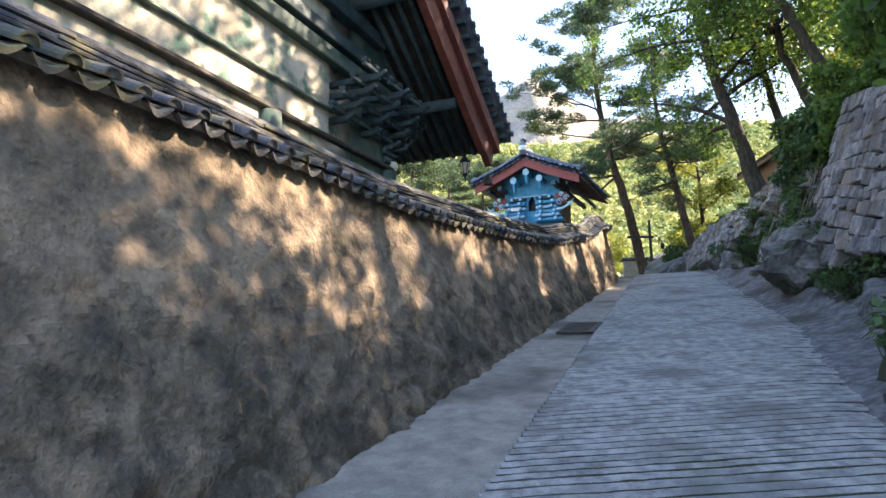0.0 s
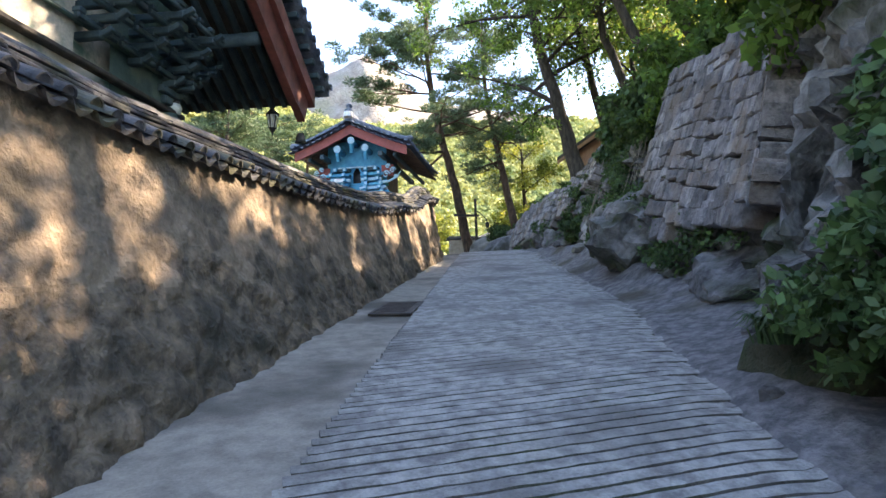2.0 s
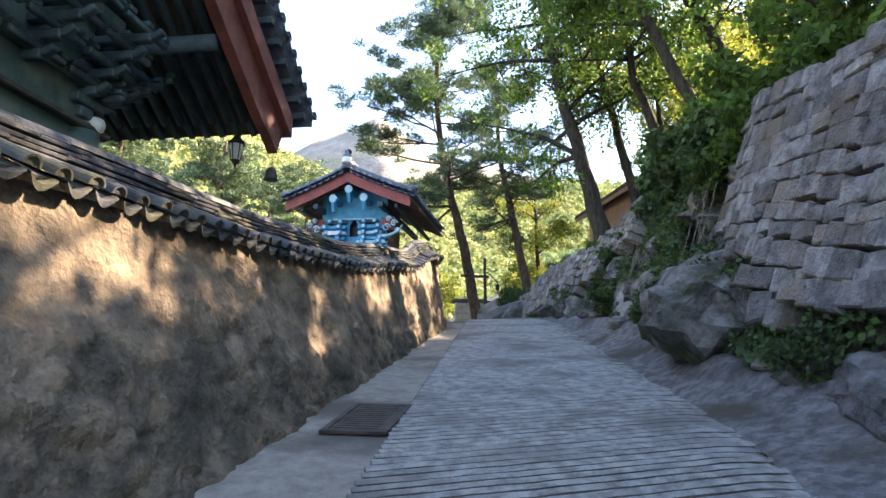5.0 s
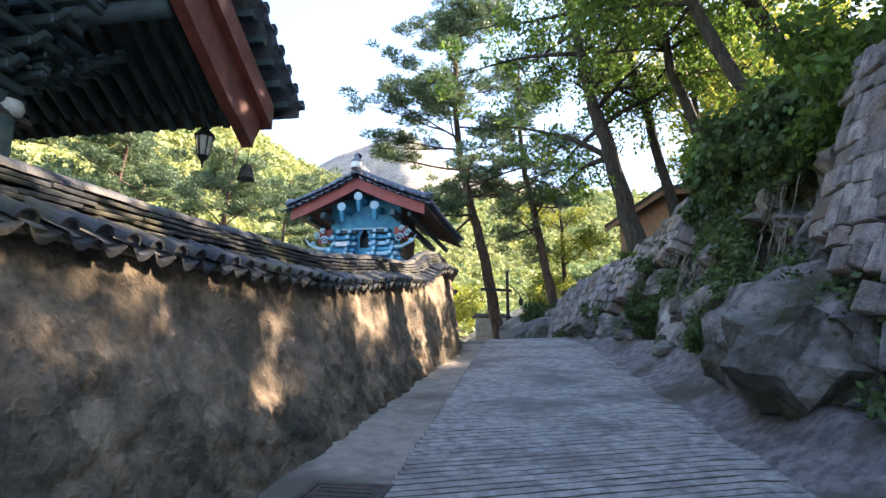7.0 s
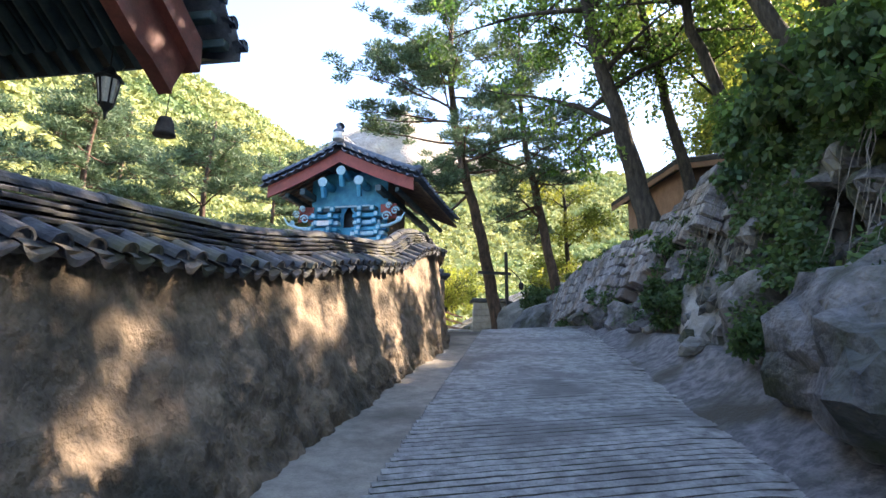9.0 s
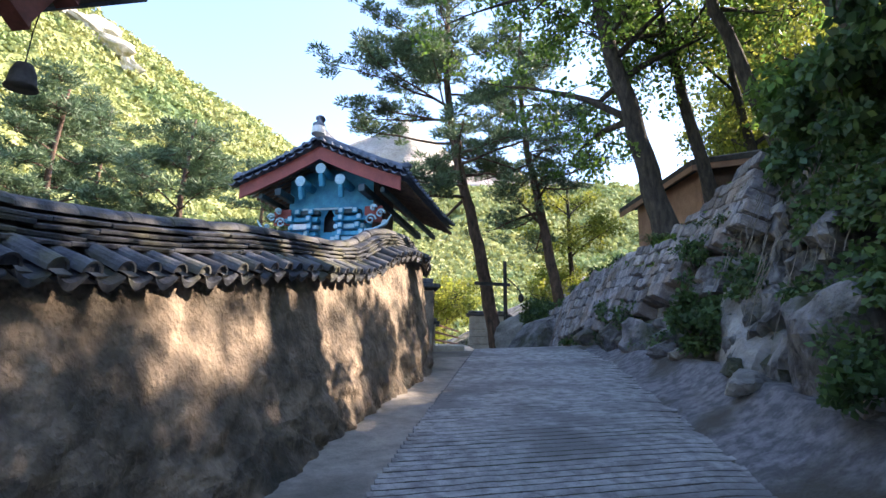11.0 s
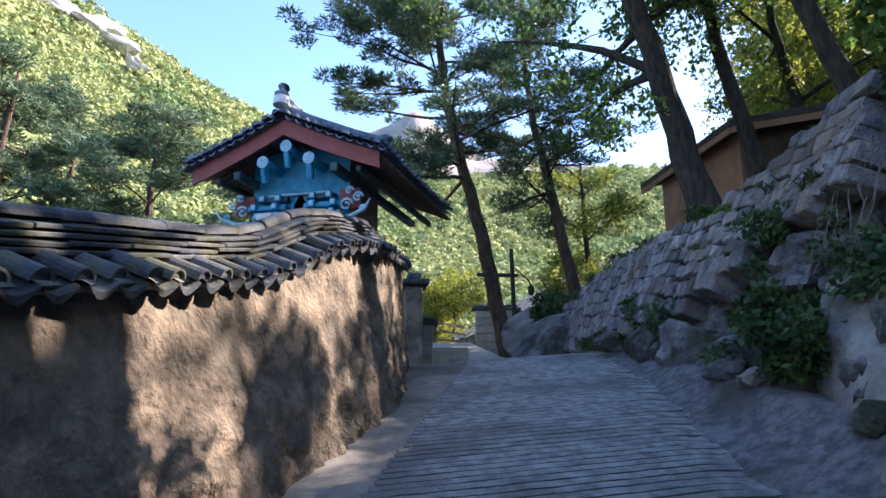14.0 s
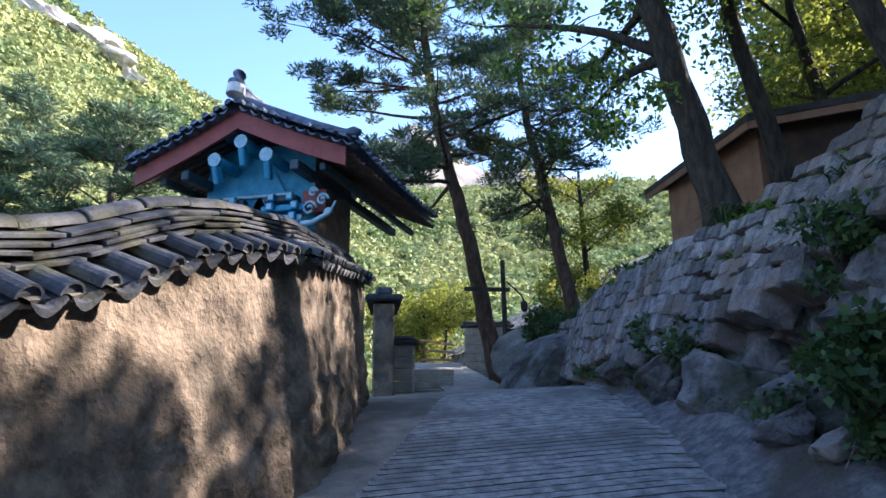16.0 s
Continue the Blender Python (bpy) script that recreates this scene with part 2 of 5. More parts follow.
def ground_z(x, y):
    """The road, its raised gutter side, and the level ground past the crest."""
    yy = y
    if y > 22.6:
        k = y - 22.6
        yy = 22.6 + 1.2 * (1 - math.exp(-k / 1.2)) - 0.18 * max(0.0, k - 0.8)
    z = plane_z(min(x, 11), yy)
    g, r = groove_r(y), right_x(y)
    if x > g - 0.2:
        k = min(1.0, (x - g + 0.2) / max(0.5, r - g + 0.2))
        z += lerp([(0, 0.1), (6, 0.15), (8, 0.26), (10.7, 0.4), (16.7, 0.42), (20, 0.25), (24, 0.0)], y)[0] * k * k
    return z


def top_h(y):
    """The height of the bank on the uphill side of the road."""
    return lerp([(-12, 3.6), (6, 3.4), (9, 3.5), (12, 3.3), (16.5, 3.1), (18.7, 2.55), (19.8, 2.1), (23, 1.7), (26.5, 1.4), (29, 1.3), (34, 1.5), (45, 2)], y)[0]


def bank(y, h):
    """A point of the bank's face at height h above its foot, with its way outwards."""
    lean = lerp([(-12, 0.5), (6, 0.25), (9, 0.3), (12, 0.38), (16, 0.4), (19, 0.5), (26, 0.35)], y)[0]
    x = right_x(y) + lean * h
    return Vector((x, y, ground_z(right_x(y), y) + h))


def hill_z(x, y):
    """The wooded slope above the bank."""
    t = bank(y, top_h(y))
    d = max(0.0, x - t.x)
    return t.z + 0.55 * min(d, 6) + 0.45 * max(0, d - 6)


def grid_mesh(bm, rows):
    vs = [[bm.verts.new(p) for p in r] for r in rows]
    for a, b in zip(vs, vs[1:]):
        for i in range(len(a) - 1):
            bm.faces.new((a[i], a[i + 1], b[i + 1], b[i]))


# ---- ground and road ----
bm = bmesh.new()
xs = [-2500, -900, -300, -100, -40, -20, -8, 0, 8, 14, 20, 40, 100, 300, 900, 2500]
ys = [-2500, -900, -300, -100, -40, -20, -8, 0, 8, 16, 24, 32, 40, 60, 100, 300, 900, 2500]
rows = [[(x, y, (plane_z(0, max(-8, min(y, 24))) - 0.9)) for x in xs] for y in ys]
grid_mesh(bm, rows)
tagged(part("ground", bm, M_soil, smooth=True), "dark stony soil ground around the lane", "ground", kind="structure")

def road_bed(x, y):
    """The concrete bed, sunk a little under the grooved strips."""
    sunk = min(1.0, max(0.0, (x - groove_l(y)) / 0.1)) * min(1.0, max(0.0, (groove_r(y) - 0.2 - x) / 0.3))
    if y > 23.2:
        sunk *= max(0.0, 1 - (y - 23.2) / 0.3)
    return ground_z(x, y) + 0.012 * fbm(x, y, 0, 0.8) * (1 - sunk) - 0.035 * sunk


bm = bmesh.new()
rows = []
y = -12.0
while y < 42:
    a, b = foot_x(y) - 0.6, right_x(y) + 0.6
    rows.append([(a + (b - a) * i / 40, y, road_bed(a + (b - a) * i / 60, y)) for i in range(61)])
    y += 0.25
grid_mesh(bm, rows)
road = tagged(part("road", bm, M_apron, smooth=True), "sloping pale concrete lane between the two walls", "road", kind="structure")

bm = bmesh.new()
rows = []
y = -8.0
while y < 24.5:
    a, b = groove_r(y) - 0.12 + 0.10 * fbm(y, 0, 0, 1.3), right_x(y) + 0.6
    rows.append([(a + (b - a) * i / 14, y, ground_z(a + (b - a) * i / 14, y) + (0.017 if i else -0.02) + 0.012 * max(0, fbm(a + (b - a) * i / 14, y, 0, 2.5))) for i in range(15)])
    y += 0.2
grid_mesh(bm, rows)
part("gutter", bm, M_gutter, road, "dark gritty gutter strip", smooth=True)

# grooved concrete strips, each a plank of concrete between two grooves
y0 = -3.0
AX = Vector((0.375, 1.0, 0)).normalized()
strips = bmesh.new()
rng = random.Random(3)
k = 0
while y0 < 23.5:
    pitch = 0.125 + rng.uniform(-0.012, 0.018)
    n = 34
    a, b = groove_l(y0) + rng.uniform(0.0, 0.025), groove_r(y0) - rng.uniform(0.0, 0.14)
    wob = [0.010 * fbm(i * 0.5, y0 * 3, 2.0, 1.0) for i in range(n + 1)]
    gw = 0.020 + 0.016 * rng.random()
    top = []
    for i in range(n + 1):
        x = a + (b - a) * i / n
        sk = -0.02 * (x - a)
        fade = min(1.0, (n - i) / 5.0 + 0.1)
        lo, hi = y0 + sk + wob[i] + rng.uniform(-0.004, 0.006) + gw * fade, y0 + sk + pitch + wob[i]
        zz = (0.020 + 0.004 * fbm(x, y0, 1.0, 2.0)) * min(1.0, (n - i) / 4.0) - (0.006 if i > n - 2 else 0)
        z1, z2 = ground_z(x, lo), ground_z(x, hi)
        top.append([Vector((x, lo - 0.004, z1 - 0.030)), Vector((x, lo + 0.006 + rng.uniform(-0.003, 0.003), z1 + zz - 0.006)), Vector((x, lo + 0.022 + rng.uniform(-0.006, 0.006), z1 + zz)), Vector((x, hi - 0.01, z2 + zz)), Vector((x, hi, z2 + zz - 0.004)), Vector((x, hi + 0.004, z2 - 0.030))])
    before = len(strips.faces)
    grid_mesh(strips, [[r[j] for r in top] for j in range(6)])
    strips.faces.ensure_lookup_table()
    # The near face of each groove takes the second, darker material.
    for fi in range(before, before + n):
        strips.faces[fi].material_index = 1
    y0 += pitch
bm = bmesh.new()
grid_mesh(bm, [[(groove_l(yy) + 0.02 + (groove_r(yy) - 0.35 - groove_l(yy)) * i / 12, yy, ground_z(groove_l(yy) + 0.02 + (groove_r(yy) - 0.35 - groove_l(yy)) * i / 12, yy) - 0.016) for i in range(13)] for yy in [-3 + 0.4 * k for k in range(67)]])
part("groove_dirt", bm, M_soil, road, "dark bed of the grooves")
ob = part("grooved_concrete", strips, M_road, road, "grey concrete with rough anti-slip grooves")
ob["kind"] = "stuff"
ob.data.materials.append(M_soil)

# manhole
man = tagged(empty("manhole_cover", (2.42, 10.83, plane_z(2.42, 10.83) + 0.004)), "rusty rectangular iron manhole cover set in the concrete", "manhole cover")
nrm = Vector((-0.0575, -0.1448, 1)).normalized()
mm = frame_of((0, 0, 0), Vector((0.92, -0.40, 0)) - nrm * Vector((0.92, -0.40, 0)).dot(nrm), nrm)
bm = bmesh.new()
for sx, sy, w, h in ((0, 0.56, 0.62, 0.06), (0, -0.56, 0.62, 0.06), (0.28, 0, 0.06, 1.06), (-0.28, 0, 0.06, 1.06)):
    box(bm, mm @ pose(sx, sy, 0.006), w, h, 0.03, 0.004)
part("frame", bm, M_iron, man)
bm = bmesh.new()
box(bm, mm @ pose(0, 0, 0.004), 0.49, 1.05, 0.024, 0.004)
plate = part("plate", bm, M_iron, man)
for i in range(12):
    bm = bmesh.new()
    box(bm, mm @ pose(0, -0.46 + i * 0.084, 0.018), 0.42, 0.03, 0.008)
    part("rib", bm, M_iron, plate)

# ---- the earthen wall with its tiled coping ----
EDGE = [(-14, 3.0, 0.6), (3, 3.03, 0.6), (7, 3.04, 0.58), (8.2, 3.12, 0.55), (10.8, 3.30, 0.48), (13.6, 3.60, 0.40), (14.6, 3.78, 0.37), (15.5, 3.98, 0.33), (17.3, 4.27, 0.28), (17.9, 4.40, 0.26), (18.8, 4.80, 0.20), (19.4, 4.95, 0.17), (20.2, 5.05, 0.12), (23.5, 5.42, -0.03), (26, 5.6, -0.05)]
WALL_END = 24.2


def wall_axis(y):
    """The foot point, the way along and the way out to the road."""
    a = Vector((foot_x(y - 0.4), y - 0.4, 0))
    b = Vector((foot_x(y + 0.4), y + 0.4, 0))
    d = (b - a).normalized()
    return Vector((foot_x(y), y, 0)), d, Vector((d.y, -d.x, 0))


def edge_pt(y, out=0.0, up=0.0):
    """A point at the lower tile edge of the coping, out from it and up."""
    p, d, n = wall_axis(y)
    z, rec = lerp(EDGE, y)
    q = p - n * (rec - out)
    q.z = z + up
    return q


wall = tagged(empty("wall_earthen"), "weathered earthen plaster wall with dark tiled coping, dappled with sun", "wall", kind="structure")
bm = bmesh.new()
rows = []
y = -12.0
while y <= WALL_END + 0.01:
    p, d, n = wall_axis(y)
    z, rec = lerp(EDGE, y)
    zb = ground_z(p.x, y) - 0.25
    r = []
    for j in range(73):
        k = j / 72
        zz = zb + (z + 0.06 - zb) * k
        q = p - n * ((rec + 0.17) * k ** 0.9 * 1.0)
        bulge = 0.05 * fbm(q.x, y, zz, 0.9, 3) + 0.025 * fbm(q.x + 9, y, zz, 4.0, 3)
        bulge += (0.030 - 0.022 * k) * abs(fbm(q.x + 3, y * 1.3, zz, 5.5, 2)) * 1.6 + 0.10 * max(0, 0.22 - k) * fbm(q.x, y, zz, 2.4, 2)
        d4, _ = noise.voronoi(Vector((q.x * 0.4, y * 2.6, zz * 3.4)))
        bulge += 0.10 * max(0.0, 0.75 - k) * min(1.0, 2.2 * (d4[1] - d4[0])) - 0.02
        q = q + n * bulge
        q.z = zz
        r.append(q)
    top = p - n * (rec + 0.17 + 0.45)
    r.append(Vector((top.x, top.y, z + 0.06)))
    r.append(Vector((top.x - 0.1 * n.x, top.y - 0.1 * n.y, zb)))
    rows.append(r)
    y += 0.035 if y > -0.5 else 0.07
grid_mesh(bm, rows)
vs = list(bm.verts)
bm.verts.ensure_lookup_table()
m = len(rows[0])
bm.faces.new([bm.verts[len(rows) * m - m + i] for i in range(m)][::-1])
bm.faces.ensure_lookup_table()
# The lower faces take the second, darker plaster, up to an uneven edge.
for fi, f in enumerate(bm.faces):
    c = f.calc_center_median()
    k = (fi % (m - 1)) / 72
    band_top = lerp([(0, 0.55), (7, 0.52), (13, 0.46), (15, 0.28), (20, 0.15)], c.y)[0]
    if k < band_top + 0.22 * fbm(c.x, c.y, c.z, 1.4, 2):
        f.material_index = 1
plaster = part("plaster", bm, M_plaster, wall, "rough tan earthen plaster, darker in an uneven band below", smooth=True)
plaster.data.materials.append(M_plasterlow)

# coping bed under the tiles
bm = bmesh.new()
rows = []
y = -12.0
while y <= WALL_END + 0.3:
    rows.append([edge_pt(y, -0.10, -0.02), edge_pt(y, -0.06, 0.02), edge_pt(y, -0.36, 0.17), edge_pt(y, -0.40, 0.34), edge_pt(y, -0.56, 0.34), edge_pt(y, -0.60, 0.17), edge_pt(y, -0.9, 0.02), edge_pt(y, -0.85, -0.02)])
    y += 0.2
grid_mesh(bm, rows)
part("mortar_bed", bm, M_mortar, wall)


def cover_tile_mesh(name, r, length, material, disc=True):
    """A half-round cover tile along -y from the origin, with its closed round end."""
    bm = bmesh.new()
    seg = 8
    ra, rb = [], []
    for k in range(seg + 1):
        a = math.pi * k / seg
        for ring, rad, yy in ((ra, r, 0.0), (rb, r * 0.9, length)):
            ring.append(bm.verts.new((rad * math.cos(a), yy, rad * math.sin(a) - 0.01)))
    for k in range(seg):
        bm.faces.new((ra[k], rb[k], rb[k + 1], ra[k + 1]))
    rim = [bm.verts.new((v.co.x * 0.78, 0.0, v.co.z * 0.78)) for v in ra]
    inn = [bm.verts.new((v.co.x, 0.015, v.co.z)) for v in rim]
    for k in range(seg):
        bm.faces.new((ra[k], ra[k + 1], rim[k + 1], rim[k]))
        bm.faces.new((rim[k], rim[k + 1], inn[k + 1], inn[k]))
    bm.faces.new(inn)
    return mesh_of(bm, name, material, False)


def pan_tile_mesh(name, w, length, material):
    """A dished tile with a drooping lip."""
    bm = bmesh.new()
    rows = []
    for yy, dz in ((length, 0.0), (0.02, 0.0), (0.0, -0.004)):
        rows.append([(w * (i / 6 - 0.5), yy, -0.045 * math.cos(math.pi * (i / 6 - 0.5)) + dz) for i in range(7)])
    rows.append([(w * (i / 6 - 0.5), -0.004, -0.045 * math.cos(math.pi * (i / 6 - 0.5)) - 0.035 * math.cos(math.pi * (i / 6 - 0.5)) - 0.012) for i in range(7)])
    rows.append([(w * (i / 6 - 0.5), 0.02, -0.045 * math.cos(math.pi * (i / 6 - 0.5)) - 0.025) for i in range(7)])
    rows.append([(w * (i / 6 - 0.5), length, -0.045 * math.cos(math.pi * (i / 6 - 0.5)) - 0.025) for i in range(7)])
    grid_mesh(bm, rows)
    return mesh_of(bm, name, material)


COVER = cover_tile_mesh("cover_tile", 0.070, 0.42, M_tile)
PAN = pan_tile_mesh("pan_tile", 0.20, 0.42, M_tile)


def along(y, step):
    """The next y a step further along the wall."""
    _, d, _ = wall_axis(y)
    return y + step * d.y


def flat_tile_mesh():
    bm = bmesh.new()
    box(bm, Matrix(), 0.44, 0.17, 0.026, 0.004)
    for v in bm.verts:
        v.co.z -= v.co.y * v.co.y * 0.9
    return mesh_of(bm, "flat_tile", M_tile)


def ridge_tile_mesh():
    bm = bmesh.new()
    rows = []
    for x in (-0.22, -0.21, 0.21, 0.22):
        s = 0.93 if abs(x) > 0.215 else 1.0
        rows.append([(x, 0.085 * s * math.cos(math.pi * k / 8), 0.075 * s * math.sin(math.pi * k / 8)) for k in range(9)])
    grid_mesh(bm, rows)
    bm.faces.new([v for v in bm.verts if abs(v.co.x + 0.22) < 1e-4])
    bm.faces.new([v for v in bm.verts if abs(v.co.x - 0.22) < 1e-4])
    return mesh_of(bm, "ridge_tile", M_tile, False)


def coping():
    rng = random.Random(11)
    y = -5.0
    while y < WALL_END + 0.15:
        for me, off, up in ((COVER, 0.0, 0.045), (PAN, 0.12, 0.02)):
            yy = y + off * wall_axis(y)[1].y
            p = edge_pt(yy, rng.uniform(-0.015, 0.02), up + rng.uniform(-0.008, 0.008))
            d, n = wall_axis(yy)[1:]
            dz = (edge_pt(yy + 0.2).z - edge_pt(yy - 0.2).z) / 0.4
            inward = Vector((-n.x, -n.y, 0.42)).normalized()
            al = Vector((d.x, d.y, dz * 0.9)).normalized()
            z = al.cross(inward).normalized()
            al = inward.cross(z)
            mtx = Matrix((al, inward, z)).transposed().to_4x4()
            mtx.translation = p
            shared(me.name, me, mtx @ pose(0, 0, 0, rng.uniform(-2, 2), rng.uniform(-4, 4), rng.uniform(-3, 3)), wall)
        y = along(y, 0.24)
    flat, ridge = flat_tile_mesh(), ridge_tile_mesh()
    for layer in range(4):
        y = -5.0 + 0.11 * layer
        while y < WALL_END + 0.1:
            out = -0.30 - 0.022 * layer + rng.uniform(-0.01, 0.01)
            p = edge_pt(y, out if layer < 4 else -0.47, 0.215 + 0.047 * layer + rng.uniform(-0.005, 0.005))
            q = edge_pt(y + 0.2, out, 0.215 + 0.047 * layer)
            r = edge_pt(y - 0.2, out, 0.215 + 0.047 * layer)
            mtx = frame_of(p, q - r)
            mtx = mtx @ pose(0, 0, 0, rng.uniform(9, 15), rng.uniform(-1.2, 1.2), rng.uniform(-1.5, 1.5))
            shared("flat_tile", flat, mtx, wall)
            y = along(y, 0.435)
    y = -5.0
    while y < WALL_END + 0.1:
        p = edge_pt(y, -0.45, 0.385 + rng.uniform(-0.005, 0.006))
        shared("ridge_tile", ridge, frame_of(p, edge_pt(y + 0.2, -0.45) - edge_pt(y - 0.2, -0.45)) @ pose(0, 0, 0, rng.uniform(-3, 3), rng.uniform(-1.5, 1.5), rng.uniform(-1, 1)), wall)
        y = along(y, 0.43)


coping()

# ---- the bank beside the road ----
NEAR_LO = [(5.6, 1.9), (6.5, 1.3), (8, 0.8), (10, 0.5), (10.6, 1.1), (11.4, 1.7)]
FAR_LO = [(17, 2.0), (18.5, 1.5), (19.5, 1.0), (21, 0.5), (24, 0.2), (30, 0.0)]


def walled(y, h):
    """Whether blocks of the retaining walls stand at that part of the bank."""
    return (6.4 < y < 11.4 and h > lerp(NEAR_LO, y)[0] - 0.15) or (17.1 < y < 30.6 and h > lerp(FAR_LO, y)[0] - 0.15)


def crag(p):
    """How far the broken rock stands out: flat-faced lumps with clefts between."""
    q = Vector((p.x * 0.9, p.y * 1.1 + 0.5 * p.z, p.z * 1.5 - 0.3 * p.y))
    out = 0.0
    for sc, amp in ((1.0, 0.34), (2.6, 0.13)):
        d, pts = noise.voronoi(q * sc)
        v = q * sc - pts[0]
        tip = noise.cell_vector(pts[0] * 5.3) - Vector((0.5, 0.5, 0.5))
        out += amp * (0.9 * noise.cell(pts[0] * 9.7) + 0.9 * v.dot(tip)) - 0.5 * amp * max(0.0, 1 - 6 * (d[1] - d[0]))
    return out


bm = bmesh.new()
rows = []
y = -12.0
while y < 60:
    r = []
    H = top_h(y)
    for j in range(31):
        h = -0.3 + (H + 0.3) * j / 30
        p = bank(y, h)
        b = 0.16 * fbm(p.x, y, p.z, 0.7, 4) + 0.10 * abs(fbm(p.x + 5, y, p.z * 0.6, 2.2, 4)) + 0.05 * fbm(p.x, y * 1.6, p.z * 0.5, 6.0, 3)
        p.x += b + 0.18
        if -1 < y < 31 and not walled(y, h):
            p.x -= crag(p) * min(1.0, (h + 0.3) * 2)
        r.append(p)
    t = bank(y, H)
    for d in (0.3, 0.8, 1.5, 2.5, 4, 6, 9, 13, 18, 25, 40, 70, 120):
        r.append(Vector((t.x + d, y, hill_z(t.x + d, y) + 0.2 * fbm(t.x + d, y, 0, 0.5) * min(1, d))))
    rows.append(r)
    y += (0.075 if y > 5 else 0.11) if y < 31 else 0.6
grid_mesh(bm, rows)
for f in bm.faces:
    c = f.calc_center_median()
    if 5 < c.y < 31 and c.x < right_x(c.y) + 2.2 and fbm(c.x, c.y, c.z, 0.8, 3) + 0.5 * abs(f.normal.normalized().x) > 0.18:
        f.material_index = 1
bank_ob = part("ground_bank", bm, M_bank)
bank_ob.data.materials.append(M_rock)
tagged(bank_ob, "steep bank of dark earth and roots beside the lane", "ground", kind="structure")


# ---- trees ----
def leaf_cloud(name, clumps, count, size, material, parent, seed, flat=0.75, hang=0.3, needle=False):
    """Many small leaves in clumps (centre, radius)."""
    rs = np.random.RandomState(seed)
    c = np.array([list(p) + [r] for p, r in clumps])
    w = c[:, 3] ** 2
    pick = rs.choice(len(c), count, p=w / w.sum())
    d = rs.normal(size=(count, 3))
    d /= np.linalg.norm(d, axis=1)[:, None]
    rad = rs.uniform(0.25, 1.0, count) ** 0.6
    pos = c[pick, :3] + d * (rad * c[pick, 3])[:, None] * np.array([1, 1, flat])
    u = rs.normal(size=(count, 3))
    if needle:
        u = d + 0.8 * u
        u[:, 2] = np.abs(u[:, 2]) * 0.7
    else:
        u[:, 2] -= hang
    u /= np.linalg.norm(u, axis=1)[:, None]
    v = np.cross(u, rs.normal(size=(count, 3)))
    v /= np.linalg.norm(v, axis=1)[:, None]
    L = size * rs.uniform(0.6, 1.3, count)[:, None]
    W = L * (0.11 if needle else 0.30)
    verts = np.stack([pos, pos + u * L * 0.5 + v * W, pos + u * L, pos + u * L * 0.5 - v * W], 1).reshape(-1, 3)
    idx = np.arange(count)[:, None] * 4 + np.arange(4)[None, :]
    me = bpy.data.meshes.new(name)
    me.vertices.add(count * 4)
    me.vertices.foreach_set("co", verts.ravel())
    me.loops.add(count * 4)
    me.loops.foreach_set("vertex_index", idx.ravel().astype(np.int32))
    me.polygons.add(count)
    me.polygons.foreach_set("loop_start", (np.arange(count) * 4).astype(np.int32))
    me.update(calc_edges=True)
    me.materials.append(material)
    ob = new(name, me)
    ob.parent = parent
    return ob


def limb_path(start, way, length, rng, droop=0.0, n=6, wig=0.12):
    pts = [Vector(start)]
    d = Vector(way).normalized()
    for i in range(n):
        d = (d + Vector((rng.uniform(-wig, wig), rng.uniform(-wig, wig), rng.uniform(-wig, wig) - droop))).normalized()
        pts.append(pts[-1] + d * length / n)
    return pts


def broad_tree(at, trunk, r, limbs, crown, leaves, seed, label, size=0.16, material=None, spread=2.2, low=0.35, flat=0.75):
    """A leaning trunk through the points of trunk (offsets), limbs, and leaves in clumps along them."""
    rng = random.Random(seed)
    tree = tagged(empty("tree", at), label, "tree")
    pts = [Vector(p) for p in trunk]
    fine = []
    for a, b in zip(pts, pts[1:]):
        for k in range(4):
            q = a.lerp(b, k / 4)
            fine.append(q + Vector((rng.uniform(-1, 1), rng.uniform(-1, 1), 0)) * 0.04)
    fine.append(pts[-1])
    rad = [r * (1 - 0.72 * i / (len(fine) - 1)) for i in range(len(fine))]
    rad[0] *= 1.45
    rad[1] *= 1.12
    bm = bmesh.new()
    tube(bm, fine, rad, 12)
    part("trunk", bm, M_bark, tree, smooth=True)
    clumps = []
    for i in range(limbs):
        bm = bmesh.new()
        k = rng.uniform(low, 1.0)
        j = min(len(fine) - 1, int(k * (len(fine) - 1)))
        a = rng.uniform(0, 2 * math.pi)
        L = crown * rng.uniform(0.6, 1.15)
        lp = limb_path(fine[j], (math.cos(a), math.sin(a), rng.uniform(0.0, 0.9)), L, rng, 0.02)
        tube(bm, lp, [max(0.012, rad[j] * 0.5 * (1 - 0.85 * q / 6)) for q in range(7)], 6)
        for q in (2, 3, 4, 5, 6):
            for _ in range(2):
                tw = limb_path(lp[q], (rng.uniform(-1, 1), rng.uniform(-1, 1), rng.uniform(-0.5, 0.7)), rng.uniform(0.6, 1.3) * crown * 0.3, rng, 0.05, 3, 0.3)
                tube(bm, tw, [0.02, 0.015, 0.01, 0.006], 4)
                clumps.append((tw[-1], rng.uniform(0.35, 0.8) * spread * 0.4))
        part("limb", bm, M_bark, tree, smooth=True)
    leaf_cloud("crown", clumps, leaves, size, material or M_leaf, tree, seed, flat)
    return tree


